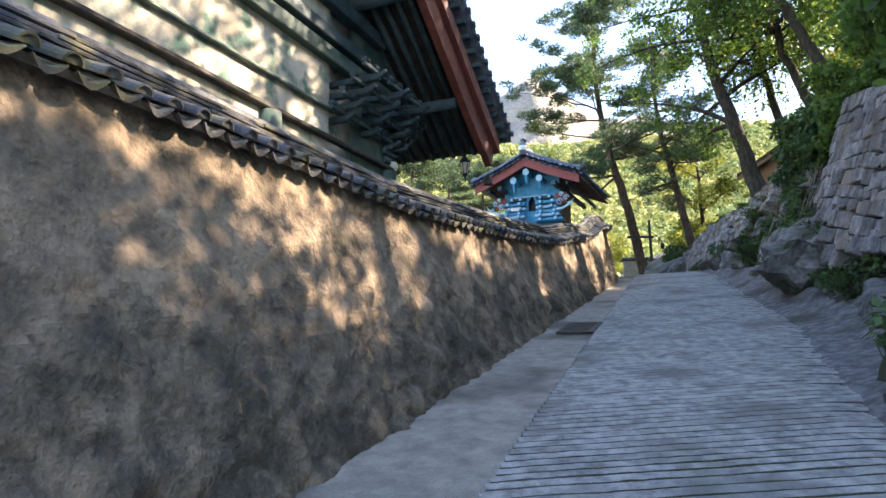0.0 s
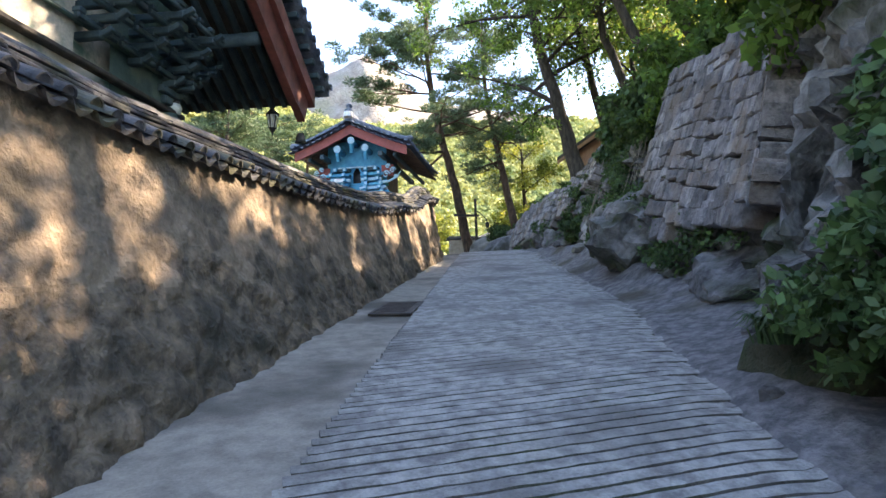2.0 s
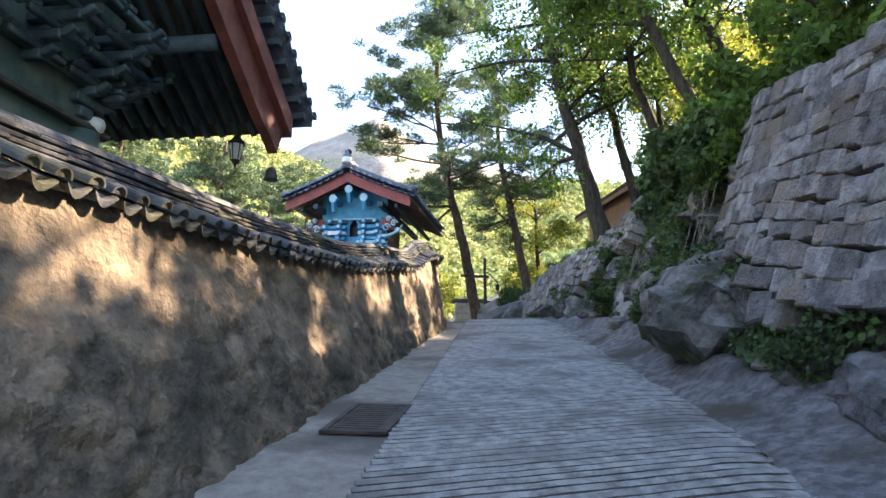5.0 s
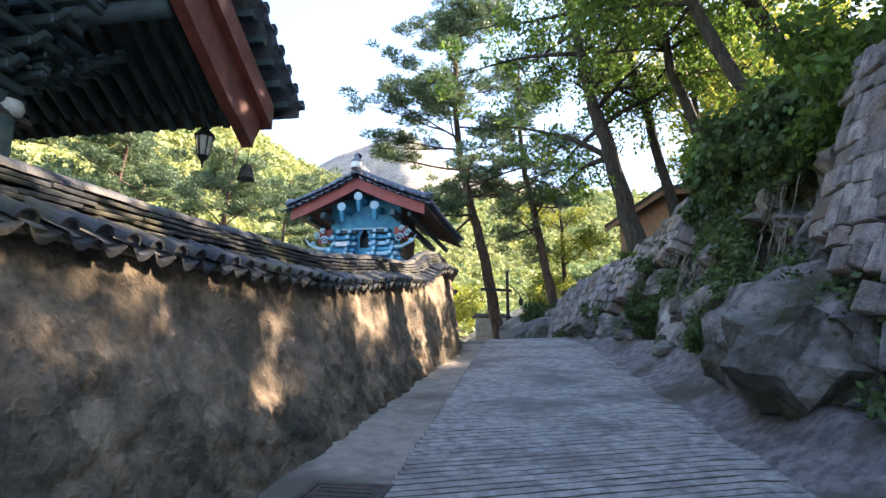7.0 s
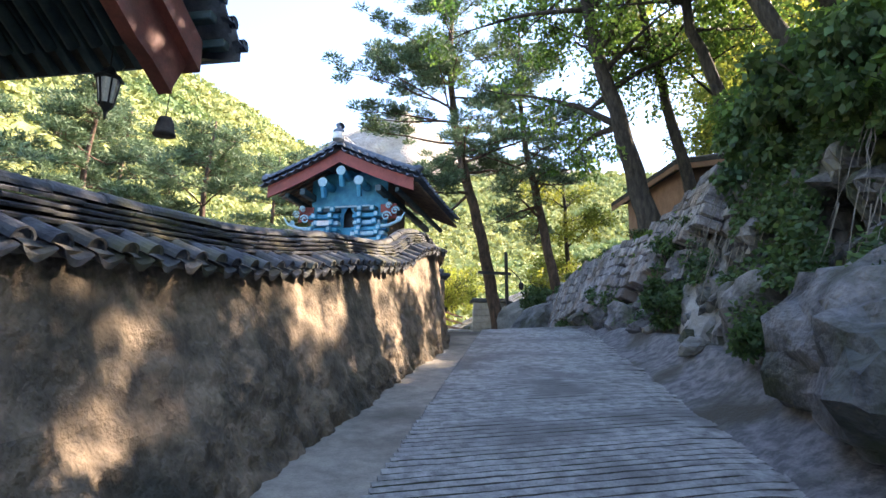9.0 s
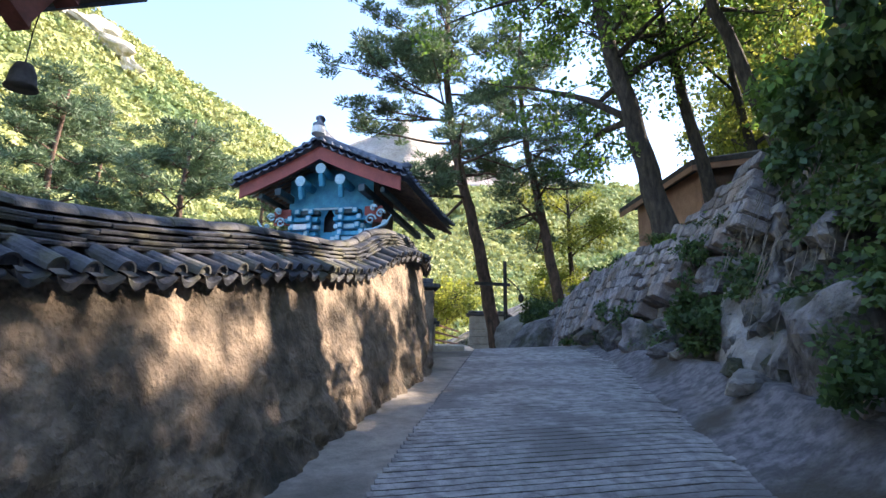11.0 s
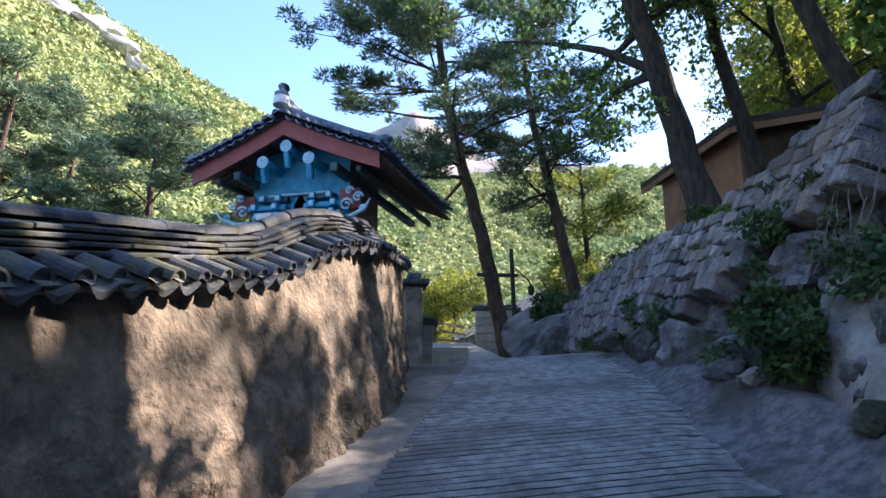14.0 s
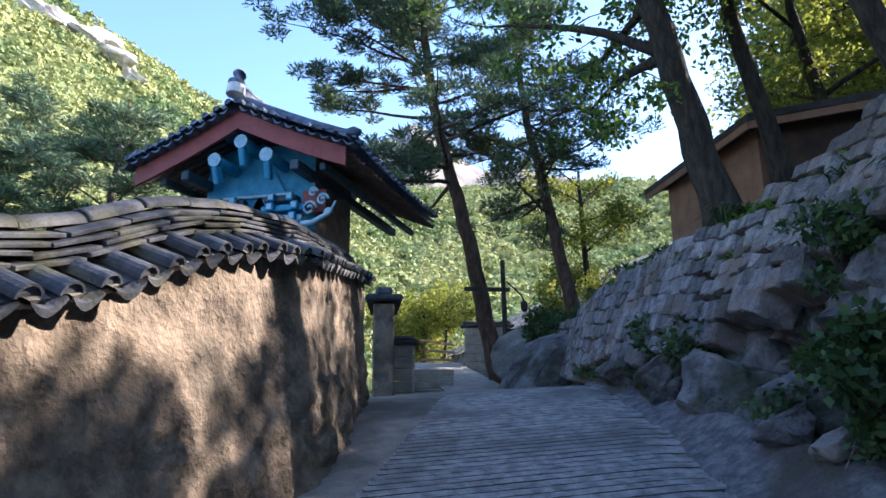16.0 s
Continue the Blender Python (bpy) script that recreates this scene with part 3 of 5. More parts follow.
def pine(at, trunk, r, first, boughs, L0, tufts, seed, label, size=0.2):
    """A red pine: a bare trunk, and flat boughs of needles from the height first up."""
    rng = random.Random(seed)
    tree = tagged(empty("pine_tree", at), label, "tree")
    pts = [Vector(p) for p in trunk]
    fine = []
    for a, b in zip(pts, pts[1:]):
        for k in range(5):
            fine.append(a.lerp(b, k / 5) + Vector((rng.uniform(-1, 1), rng.uniform(-1, 1), 0)) * 0.03)
    fine.append(pts[-1])
    n = len(fine) - 1
    rad = [r * (1 - 0.78 * i / n) for i in range(n + 1)]
    rad[0] *= 1.3
    bm = bmesh.new()
    tube(bm, fine, rad, 12)
    part("trunk", bm, M_pinebark, tree, smooth=True)
    clumps = []
    for i in range(boughs):
        bm = bmesh.new()
        k = first + (1 - first) * (i + rng.random()) / boughs
        j = min(n, int(k * n))
        a = rng.uniform(0, 2 * math.pi)
        L = L0 * rng.uniform(0.5, 1.1) * (1.15 - 0.7 * (k - first) / (1 - first))
        lp = limb_path(fine[j], (math.cos(a), math.sin(a), rng.uniform(-0.15, 0.35)), L, rng, 0.0, 6, 0.2)
        tube(bm, lp, [max(0.01, rad[j] * 0.38 * (1 - 0.85 * q / 6)) for q in range(7)], 6)
        for q in (3, 4, 5, 6):
            for _ in range(3):
                tw = limb_path(lp[q], (rng.uniform(-1, 1), rng.uniform(-1, 1), rng.uniform(0, 0.4)), rng.uniform(0.3, 0.9), rng, 0, 3, 0.3)
                tube(bm, tw, [0.014, 0.011, 0.008, 0.005], 4)
                clumps.append((tw[-1] + Vector((0, 0, 0.05)), rng.uniform(0.22, 0.45)))
        part("bough", bm, M_pinebark, tree, smooth=True)
    leaf_cloud("needles", clumps, tufts, size, M_needle, tree, seed, 0.5, needle=True)
    return tree


# two tall pines past the crest
pine((11.2, 33.0, 3.5), [(0, 0, 0), (-0.45, 0, 2.3), (-0.95, 0, 4.8), (-1.5, 0.2, 7.2), (-2.05, 0.2, 9.4), (-2.35, 0.1, 12.2), (-2.3, 0.2, 15.5), (-2.0, 0.3, 19)], 0.30, 0.40, 44, 5.4, 70000, 21, "tall leaning red pine with a bare trunk beside the lamp post", 0.22)
pine((14.2, 33.6, 4.8), [(0, 0, 0), (-0.5, 0, 2.4), (-1.05, 0, 5.2), (-1.6, 0, 7.8), (-1.9, 0, 10.4), (-1.9, 0, 14)], 0.26, 0.36, 32, 3.6, 32000, 22, "slender leaning red pine above the stone bank", 0.2)


def on_hill(x, y):
    return (x, y, hill_z(x, y) - 0.15)


# oaks on the slope above the bank
OAK = "leaning dark-barked oak with dense green leaves on the slope"
broad_tree(on_hill(13.3, 24.6), [(0, 0, 0), (-0.5, 0, 1.6), (-1.1, -0.2, 3.4), (-1.9, -0.4, 5.6), (-2.6, -0.6, 8.5), (-3.0, -0.6, 11)], 0.36, 16, 4.2, 12000, 31, "thick leaning oak growing at the stone wall top", low=0.4)
broad_tree(on_hill(14.6, 21.5), [(0, 0, 0), (-0.9, 0.1, 2.0), (-1.7, 0.2, 4.2), (-2.2, 0.2, 7.5), (-2.4, 0.2, 10)], 0.22, 14, 3.8, 11000, 32, OAK, low=0.45)
broad_tree(on_hill(15.2, 18.2), [(0, 0, 0), (-1.2, 0.2, 2.2), (-2.3, 0.5, 4.4), (-3.1, 0.8, 7.5), (-3.6, 0.9, 10)], 0.26, 14, 4.0, 14000, 33, OAK, low=0.45)
broad_tree(on_hill(14.6, 14.8), [(0, 0, 0), (-1.2, 0.5, 2.2), (-2.4, 0.9, 4.2), (-3.6, 1.2, 6.8), (-4.2, 1.3, 9)], 0.26, 14, 4.0, 15000, 34, OAK, low=0.4)
broad_tree(on_hill(12.0, 12.6), [(0, 0, 0), (-0.8, 0.4, 1.8), (-1.5, 0.8, 3.6), (-2.2, 1.1, 5.5), (-2.6, 1.3, 7.5)], 0.2, 14, 3.4, 11000, 35, OAK, low=0.3)
broad_tree(on_hill(11.6, 3.9), [(0, 0, 0), (-0.5, 0.4, 1.8), (-1.0, 0.8, 3.8), (-1.3, 1.1, 6.5), (-1.4, 1.2, 8.5)], 0.2, 14, 3.6, 20000, 36, OAK, low=0.25)
broad_tree(on_hill(18.5, 27), [(0, 0, 0), (-0.4, 0, 2.0), (-0.9, 0, 4.5), (-1.1, 0, 8)], 0.22, 14, 4.0, 11000, 37, "oak with sunlit yellow-green leaves behind the hut", material=M_leafy, low=0.3)
broad_tree(on_hill(19.5, 19), [(0, 0, 0), (-0.5, 0, 2.2), (-0.8, 0, 5.0), (-1.0, 0, 9)], 0.24, 14, 4.2, 6500, 38, "oak with sunlit yellow-green leaves on the slope", material=M_leafy, low=0.25)
broad_tree(on_hill(18.5, 11), [(0, 0, 0), (-0.5, 0, 2.2), (-0.8, 0, 5.0), (-1.0, 0, 9)], 0.24, 14, 4.2, 6000, 39, "oak with sunlit yellow-green leaves on the slope", material=M_leafy, low=0.2)
broad_tree((17.0, 38.0, 5.2), [(0, 0, 0), (-0.3, 0, 2.0), (-0.6, 0, 4.5), (-0.6, 0, 7.5)], 0.2, 12, 2.4, 9000, 40, "small bright green tree past the pines", material=M_leafy, low=0.2)
broad_tree((10.5, 44.0, 3.2), [(0, 0, 0), (0.1, 0, 1.2), (0.2, 0, 2.6), (0.2, 0, 4.6)], 0.16, 14, 2.6, 14000, 41, "bright yellow-green shrub tree behind the gate", material=M_leafy, low=0.1)
broad_tree((13.2, 52.0, 3.2), [(0, 0, 0), (0.1, 0, 1.5), (0.2, 0, 3.2), (0.2, 0, 5.6)], 0.18, 14, 3.0, 14000, 42, "sunlit yellow shrub tree behind the gate", material=M_leafy, low=0.1)

broad_tree(on_hill(12.4, 17.0), [(0, 0, 0), (-0.9, 0.5, 2.2), (-1.8, 0.9, 4.6), (-2.6, 1.2, 7.6), (-3.0, 1.3, 10)], 0.2, 16, 3.6, 15000, 43, OAK, low=0.4)
broad_tree(on_hill(13.5, 8.5), [(0, 0, 0), (-1.0, 0.5, 2.4), (-2.2, 0.9, 5.0), (-3.2, 1.2, 8.0), (-3.8, 1.3, 10.5)], 0.22, 18, 4.2, 5000, 44, OAK, low=0.3)
broad_tree(on_hill(15.5, 25.5), [(0, 0, 0), (-0.8, -0.3, 2.4), (-1.6, -0.5, 5.0), (-2.4, -0.6, 8.5), (-2.8, -0.6, 12)], 0.22, 18, 4.2, 10000, 45, OAK, low=0.45)
for i, (x, y, h) in enumerate(((25.5, 31.5, 9), (29.5, 34.5, 10), (34, 37, 12), (34, 44, 11))):
    broad_tree(on_hill(x, y), [(0, 0, 0), (-0.3, 0, h * 0.3), (-0.5, 0.2, h * 0.65), (-0.5, 0.2, h)], 0.2, 20, 4.6, 12000, 170 + i, "tall oak with sunlit yellow-green leaves behind the hut", material=M_leafy, low=0.12, size=0.26, spread=2.8)
# Bushy trees added, mostly out of view, to throw shade on the earthen wall.
for i, (x, y, h, n) in enumerate(((12.0, -1.5, 3.4, 12000), (12.2, 0.6, 3.6, 13000), (12.2, 2.8, 3.6, 13000), (12.2, 4.6, 3.4, 12000), (12.0, 6.2, 3.0, 6000), (13.4, 12.2, 1.2, 3500), (13.2, 14.6, 1.0, 2500))):
    broad_tree(on_hill(x, y), [(0, 0, 0), (-0.1, 0, h * 0.3), (-0.2, 0.1, h * 0.6), (-0.2, 0.1, h)], 0.1, 16, 0.9 + 0.5 * h, n, 190 + i, "low bushy dark green tree added to shade the wall", low=0.05, size=0.17, spread=2.0)
for i, (x, y) in enumerate(((24, 25), (25, 18), (22, 13), (24, 32), (21, 6), (29, 22))):
    broad_tree(on_hill(x, y), [(0, 0, 0), (-0.2, 0, 1.2), (-0.3, 0.1, 2.4), (-0.4, 0.1, 3.8)], 0.2, 14, 3.2, 15000, 90 + i, "oak with sunlit yellow-green leaves on the slope", material=M_leafy, low=0.15, size=0.2)

# Oaks added out of view to keep the sun off the near wall.
for i, (x, y) in enumerate(((11.5, 2.0), (12.5, -3.0), (10.5, -7.0))):
    broad_tree(on_hill(x, y), [(0, 0, 0), (-0.8, 0.3, 2.4), (-1.8, 0.5, 5.0), (-2.6, 0.6, 8.0)], 0.22, 18, 4.2, 30000, 110 + i, OAK, low=0.25)

for i, (x, y) in enumerate(((29, 5), (30.5, 10), (29, 15), (31, 20), (30, 26), (31, 31), (29, 36))):
    broad_tree(on_hill(x, y), [(0, 0, 0), (-0.1, 0, 1.0), (-0.2, 0.1, 2.0), (-0.2, 0.1, 3.2)], 0.2, 14, 3.4, 14000, 130 + i, "leafy yellow-green tree high on the slope", material=M_leafy if i % 2 else M_leaf, low=0.05, size=0.32, spread=3.0)

for i, (x, y) in enumerate(((18.5, 12.5), (19.5, 15.8), (20.5, 20.5), (21.0, 23.5), (22.0, 28.5), (17.5, 9.5))):
    broad_tree(on_hill(x, y), [(0, 0, 0), (-0.1, 0, 0.6), (-0.2, 0.1, 1.3), (-0.2, 0.1, 2.0)], 0.12, 14, 2.5, 13000, 150 + i, "low leafy tree on the slope above the bank", material=M_leaf if i % 2 else M_leafy, low=0.1, size=0.18)

# pines in the temple court behind the wall
for i, (x, y, h) in enumerate(((-11.0, 32, 17), (-6.5, 36, 11.5), (-2.0, 38, 11.5), (-14, 38, 22), (3.0, 45, 12), (-8, 46, 15), (0.5, 50, 14))):
    pine((x, y, 2.8), [(0, 0, 0), (0.3, 0, h * 0.35), (0.1, 0, h * 0.7), (0.4, 0, h)], 0.24, 0.25, 34, 4.4, 30000, 50 + i, "bushy green pine in the court behind the wall", 0.26)

# ---- far hills ----
def ridge_height(az):
    """Elevation, in degrees, of the skyline of the wooded hill."""
    return lerp([(-60, 36), (-28, 31), (-23, 29.3), (-16.5, 27.2), (-9.4, 23.6), (-4.4, 21.4), (0.6, 19.2), (5, 17.6), (9, 17.2), (15, 17.8), (24, 17.2), (40, 17), (70, 18)], az)[0]


def far_hill(name, label, d0, d1, elev, a0, a1, material, n=90, mrows=26, rough=0.04):
    bm = bmesh.new()
    rows = []
    for j in range(mrows + 1):
        k = j / mrows
        r = []
        for i in range(n + 1):
            az = a0 + (a1 - a0) * i / n
            d = d0 + (d1 - d0) * k
            ht = math.tan(radians(elev(az))) * d1
            zz = 2.0 + ht * (k ** 1.15) * (1 + rough * 2 * fbm(az * 0.12, k * 4, 3.0, 1.0, 4) * (1 - k * k))
            dd = d * (1 + rough * fbm(az * 0.1, k * 3, 8.0, 1.0, 3))
            r.append(Vector((4 + math.sin(radians(az)) * dd, 10 + math.cos(radians(az)) * dd, zz)))
        rows.append(r)
    back = [Vector((v.x * 1.3, v.y * 1.3, 0)) for v in rows[-1]]
    grid_mesh(bm, rows + [back])
    ob = part(name, bm, material, smooth=True)
    tagged(ob, label, "hill", kind="structure")
    return rows


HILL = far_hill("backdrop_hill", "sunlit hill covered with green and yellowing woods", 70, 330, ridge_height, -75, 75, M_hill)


def peak_height(az):
    return lerp([(-20, 16), (-2, 18.5), (4, 21.2), (6.2, 22.0), (7.6, 22.9), (8.8, 23.3), (10, 22.9), (11.9, 22.0), (13.8, 20.4), (15.2, 19.6), (20, 19), (32, 16)], az)[0]


far_hill("backdrop_peak", "pale bare granite peak above the woods", 480, 800, peak_height, -20, 32, M_granite, 110, 50, 0.05)

# tree crowns of the hill
rs = random.Random(77)
vl, fl = [], []
for i in range(9500):
    j = rs.random() ** 1.2 * (len(HILL) - 1.001)
    a = rs.uniform(22, 70)
    r0 = HILL[int(j)][int(a)].lerp(HILL[int(j)][int(a) + 1], a % 1)
    r1 = HILL[int(j) + 1][int(a)].lerp(HILL[int(j) + 1][int(a) + 1], a % 1)
    c = r0.lerp(r1, j % 1)
    R = rs.uniform(1.1, 1.9) * (0.7 + 0.9 * j / 26)
    for q in range(26):
        d = Vector((rs.gauss(0, 1), rs.gauss(0, 1), rs.gauss(0.35, 0.8))).normalized()
        p = c + Vector((0, 0, R * 0.5)) + d * R * rs.uniform(0.55, 1.0)
        u = Vector((rs.gauss(0, 1), rs.gauss(0, 1), rs.gauss(0, 1))).normalized()
        v = u.cross(d + Vector((0.01, 0, 0))).normalized()
        s = R * rs.uniform(0.3, 0.5)
        b = len(vl)
        vl += [p - u * s, p + v * s * 0.7, p + u * s, p - v * s * 0.7]
        fl.append((b, b + 1, b + 2, b + 3))
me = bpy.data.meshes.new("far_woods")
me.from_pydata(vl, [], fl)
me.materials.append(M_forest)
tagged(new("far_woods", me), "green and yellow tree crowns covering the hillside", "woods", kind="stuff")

# bare rock on the upper hill
def hill_point(az, el):
    """Where the hill's face stands at that bearing and elevation."""
    i = (az + 75) / 150 * 90
    best = min(range(27), key=lambda j: abs(math.degrees(math.atan2(HILL[j][int(i)].z - 4, (HILL[j][int(i)] - Vector((4, 10, 0))).xy.length)) - el))
    return HILL[best][int(i)].lerp(HILL[best][int(i) + 1], i % 1)


for az, el, sz in ((-25.0, 27.9, (9, 4, 3.2)), (-22.3, 27.2, (10, 4, 3.0)), (-19.8, 26.4, (11, 4, 4.2)), (-17.6, 25.4, (8, 4, 3.0)), (-16.4, 24.4, (4, 3, 1.6))):
    ob = part("rock_outcrop", rock_bm(int(100 - az * 3), (sz[0] * 1.25, sz[1] * 1.25, sz[2] * 1.8), 14, 0.3), M_outcrop)
    ob.matrix_world = Matrix.Translation(hill_point(az, el) + Vector((0, -3.0, 1.0))) @ pose(0, 0, 0, -25, 22, -az)
    tagged(ob, "pale bare rock outcrop on the wooded hillside", "rock", "outcrops on the hill")


# ---- the great hall behind the wall ----
HD, HN = Vector((0.39, 0.921, 0)).normalized(), Vector((0.921, -0.39, 0)).normalized()
HO = Vector((1.2, 15.67, 0))
RIDGE_S = 7.4


def hp(s, o, z):
    """s metres back from the far eave, o metres in from the barge board."""
    p = HO - HD * s - HN * o
    return Vector((p.x, p.y, z))


def slope(s):
    """Rise of the roof from its far eave, slightly dished, falling again past the ridge."""
    s = s if s < RIDGE_S else 2 * RIDGE_S - s
    return 0.56 * s + 0.012 * s * s


hall = tagged(empty("temple_hall"), "great temple hall with dark teal brackets and a tiled gable roof", "temple building")


def hpart(name, bm, material, label="", smooth=False):
    return part(name, bm, material, hall, label, smooth)


WS, WO = 2.75, 1.5
bm = bmesh.new()
SS = [WS + 0.8 * i for i in range(13)]
grid_mesh(bm, [[hp(s, WO, 1.2), hp(s, WO, 6.3 + slope(s))] for s in SS if s > 4.7])
grid_mesh(bm, [[hp(s, WO + 0.2, 1.2), hp(s, WO + 0.2, 6.3 + slope(s))] for s in SS])
hpart("gable_wall", bm, M_panel, "pale painted panels, faded and dappled with sun")
bm = bmesh.new()
grid_mesh(bm, [[hp(s, WO, 1.2), hp(s, WO, 6.3 + slope(s))] for s in SS if s < 4.9])
hpart("corner_wall", bm, M_green, "faded dark green painted boards")
bm = bmesh.new()
grid_mesh(bm, [[hp(WS, o, 1.2), hp(WS, o, 6.3 + slope(WS))] for o in (WO, 3, 5, 7, 9.5)])
grid_mesh(bm, [[hp(WS + 0.2, o, 1.2), hp(WS + 0.2, o, 6.3 + slope(WS))] for o in (WO, 3, 5, 7, 9.5)])
hpart("end_wall", bm, M_green)
for s, o in ((WS, WO), (WS + 4.2, WO), (WS + 8.4, WO), (WS, WO + 3.4)):
    bm = bmesh.new()
    tube(bm, [hp(s, o, 1.2), hp(s, o, 5.3)], [0.24, 0.22], 14)
    hpart("column", bm, M_green, "faded green round column", True)
# beams on the gable wall
for z, h, w, mt in ((4.55, 0.5, 0.12, M_green), (5.36, 0.09, 0.16, M_dark), (5.95, 0.07, 0.08, M_green), (7.05, 0.30, 0.22, M_green), (7.42, 0.26, 0.34, M_teal), (8.2, 0.3, 0.3, M_teal)):
    bm = bmesh.new()
    beam(bm, hp(max(WS - 0.4, (z - 6.3) / 0.6), WO - 0.06, z), hp(12, WO - 0.06, z), w, h, 0.02)
    hpart("beam", bm, mt)
for z, h, w, mt in ((5.25, 0.4, 0.3, M_green), (5.55, 0.16, 0.5, M_teal)):
    bm = bmesh.new()
    beam(bm, hp(WS - 0.06, WO - 0.1, z), hp(WS - 0.06, 9.5, z), w, h, 0.02)
    hpart("beam", bm, mt)
for s in (WS + 1.4, WS + 2.8, WS + 5.6):
    bm = bmesh.new()
    beam(bm, hp(s, WO - 0.04, 4.6), hp(s, WO - 0.04, 7.0), 0.14, 0.16, 0.015)
    hpart("stud", bm, M_green)


def bracket_set(s, o, reach0=0.25, tiers=5):
    """Bracket arms that step out under the far eave, each with a hooked tip."""
    bm = bmesh.new()
    for k in range(tiers):
        z = 5.72 + 0.23 * k
        r = reach0 + 0.30 * k
        a, b = hp(s + 0.3, o, z), hp(s - r, o, z)
        beam(bm, a, b, 0.13, 0.13, 0.02)
        t1, t2 = hp(s - r - 0.12, o, z + 0.08), hp(s - r - 0.26, o, z + 0.07)
        beam(bm, b + Vector((0, 0, 0.0)), t1, 0.11, 0.10, 0.015)
        beam(bm, t1, t2, 0.10, 0.08, 0.015)
        for rr in (0.12, r - 0.05):
            c = hp(s - rr, o, z + 0.115)
            w = 0.42 if rr < 0.2 else 0.34
            beam(bm, c - HN * w, c + HN * w, 0.09, 0.09, 0.02)
            for t in (-w + 0.06, w - 0.06):
                box(bm, frame_of(c + HN * t + Vector((0, 0, 0.075)), HN), 0.14, 0.14, 0.07, 0.012)
    return bm


for k in range(8):
    hpart("bracket", bracket_set(WS, WO - 0.05 + 1.02 * k), M_teal, "dark teal stacked bracket arms")
def side_bracket(s, o, tiers=4):
    """Arms that step out from the gable wall, each over the last."""
    bm = bmesh.new()
    for k in range(tiers):
        z = 5.85 + 0.25 * k
        r = 0.25 + 0.24 * k
        beam(bm, hp(s, o + 0.2, z), hp(s, o - r, z), 0.13, 0.13, 0.02)
        beam(bm, hp(s, o - r, z), hp(s, o - r - 0.16, z + 0.09), 0.11, 0.09, 0.015)
        c = hp(s, o - r + 0.1, z + 0.12)
        w = 0.46
        beam(bm, c - HD * w, c + HD * w, 0.09, 0.10, 0.02)
        for t in (-w + 0.07, 0, w - 0.07):
            box(bm, frame_of(c + HD * t + Vector((0, 0, 0.08)), HD), 0.14, 0.14, 0.08, 0.012)
    return bm


for s in (WS + 0.1, WS + 1.1, WS + 2.1):
    hpart("bracket", side_bracket(s, WO), M_teal, "dark teal stacked bracket arms")
for z, s in ((6.9, 2.0),):
    bm = bmesh.new()
    tube(bm, [hp(s, 0.06, z + 0.1), hp(s, 9.5, z + 0.1)], [0.13, 0.13], 10)
    hpart("purlin", bm, M_teal, smooth=True)
for s in (4.2, 6.0, RIDGE_S):
    bm = bmesh.new()
    tube(bm, [hp(s, 0.06, 6.1 + slope(s)), hp(s, 4, 6.1 + slope(s))], [0.15, 0.15], 10)
    hpart("purlin", bm, M_teal, smooth=True)
# round rafters with square flying rafters at the far eave
o = 0.34
while o < 9.3:
    bm = bmesh.new()
    tube(bm, [hp(0.35, o, 6.24 + slope(0.35)), hp(5.2, o, 6.30 + slope(5.2))], [0.075, 0.085], 8)
    hpart("rafter", bm, M_teal, smooth=True)
    bm = bmesh.new()
    beam(bm, hp(-0.06, o, 6.34), hp(1.3, o, 6.44 + slope(1.3)), 0.12, 0.11, 0.012)
    hpart("flying_rafter", bm, M_teal)
    o += 0.30
bm = bmesh.new()
S2 = [-0.12, 0.6, 1.5, 2.6, 4, 5.6, RIDGE_S, 9, 11, 13, 15]
grid_mesh(bm, [[hp(s, o, 6.44 + slope(s)) for s in S2] for o in (0.05, 3, 6, 9.5)])
hpart("eave_board", bm, M_dark, "dark eave boarding")


def verge_z(s):
    return 7.02 + slope(s + 0.98)


bm = bmesh.new()
S3 = [-1.0, -0.4, 0.3, 1, 2, 3, 4.5, 6, RIDGE_S - 0.98, 8, 10, 13]
grid_mesh(bm, [[hp(s, o, verge_z(s) - 0.02 - (0.0 if o < 1 else 0.0)) for s in S3] for o in (-0.40, 0.0, 3, 6, 9.5)])
grid_mesh(bm, [[hp(s, o, verge_z(s) - 0.16) for s in S3] for o in (-0.40, 0.0, 3, 6, 9.5)])
grid_mesh(bm, [[hp(-1.0, o, z) for o in (-0.4, 3, 6, 9.5)] for z in (verge_z(-1) - 0.16, verge_z(-1) - 0.02)])
hpart("roof_bed", bm, M_tileblue)
bm = bmesh.new()
grid_mesh(bm, [[hp(-0.95, o, verge_z(-0.95) - 0.17) for o in (-0.2, 3, 6, 9.5)], [hp(-0.1, o, 6.46) for o in (-0.2, 3, 6, 9.5)]])
hpart("eave_fill", bm, M_dark)


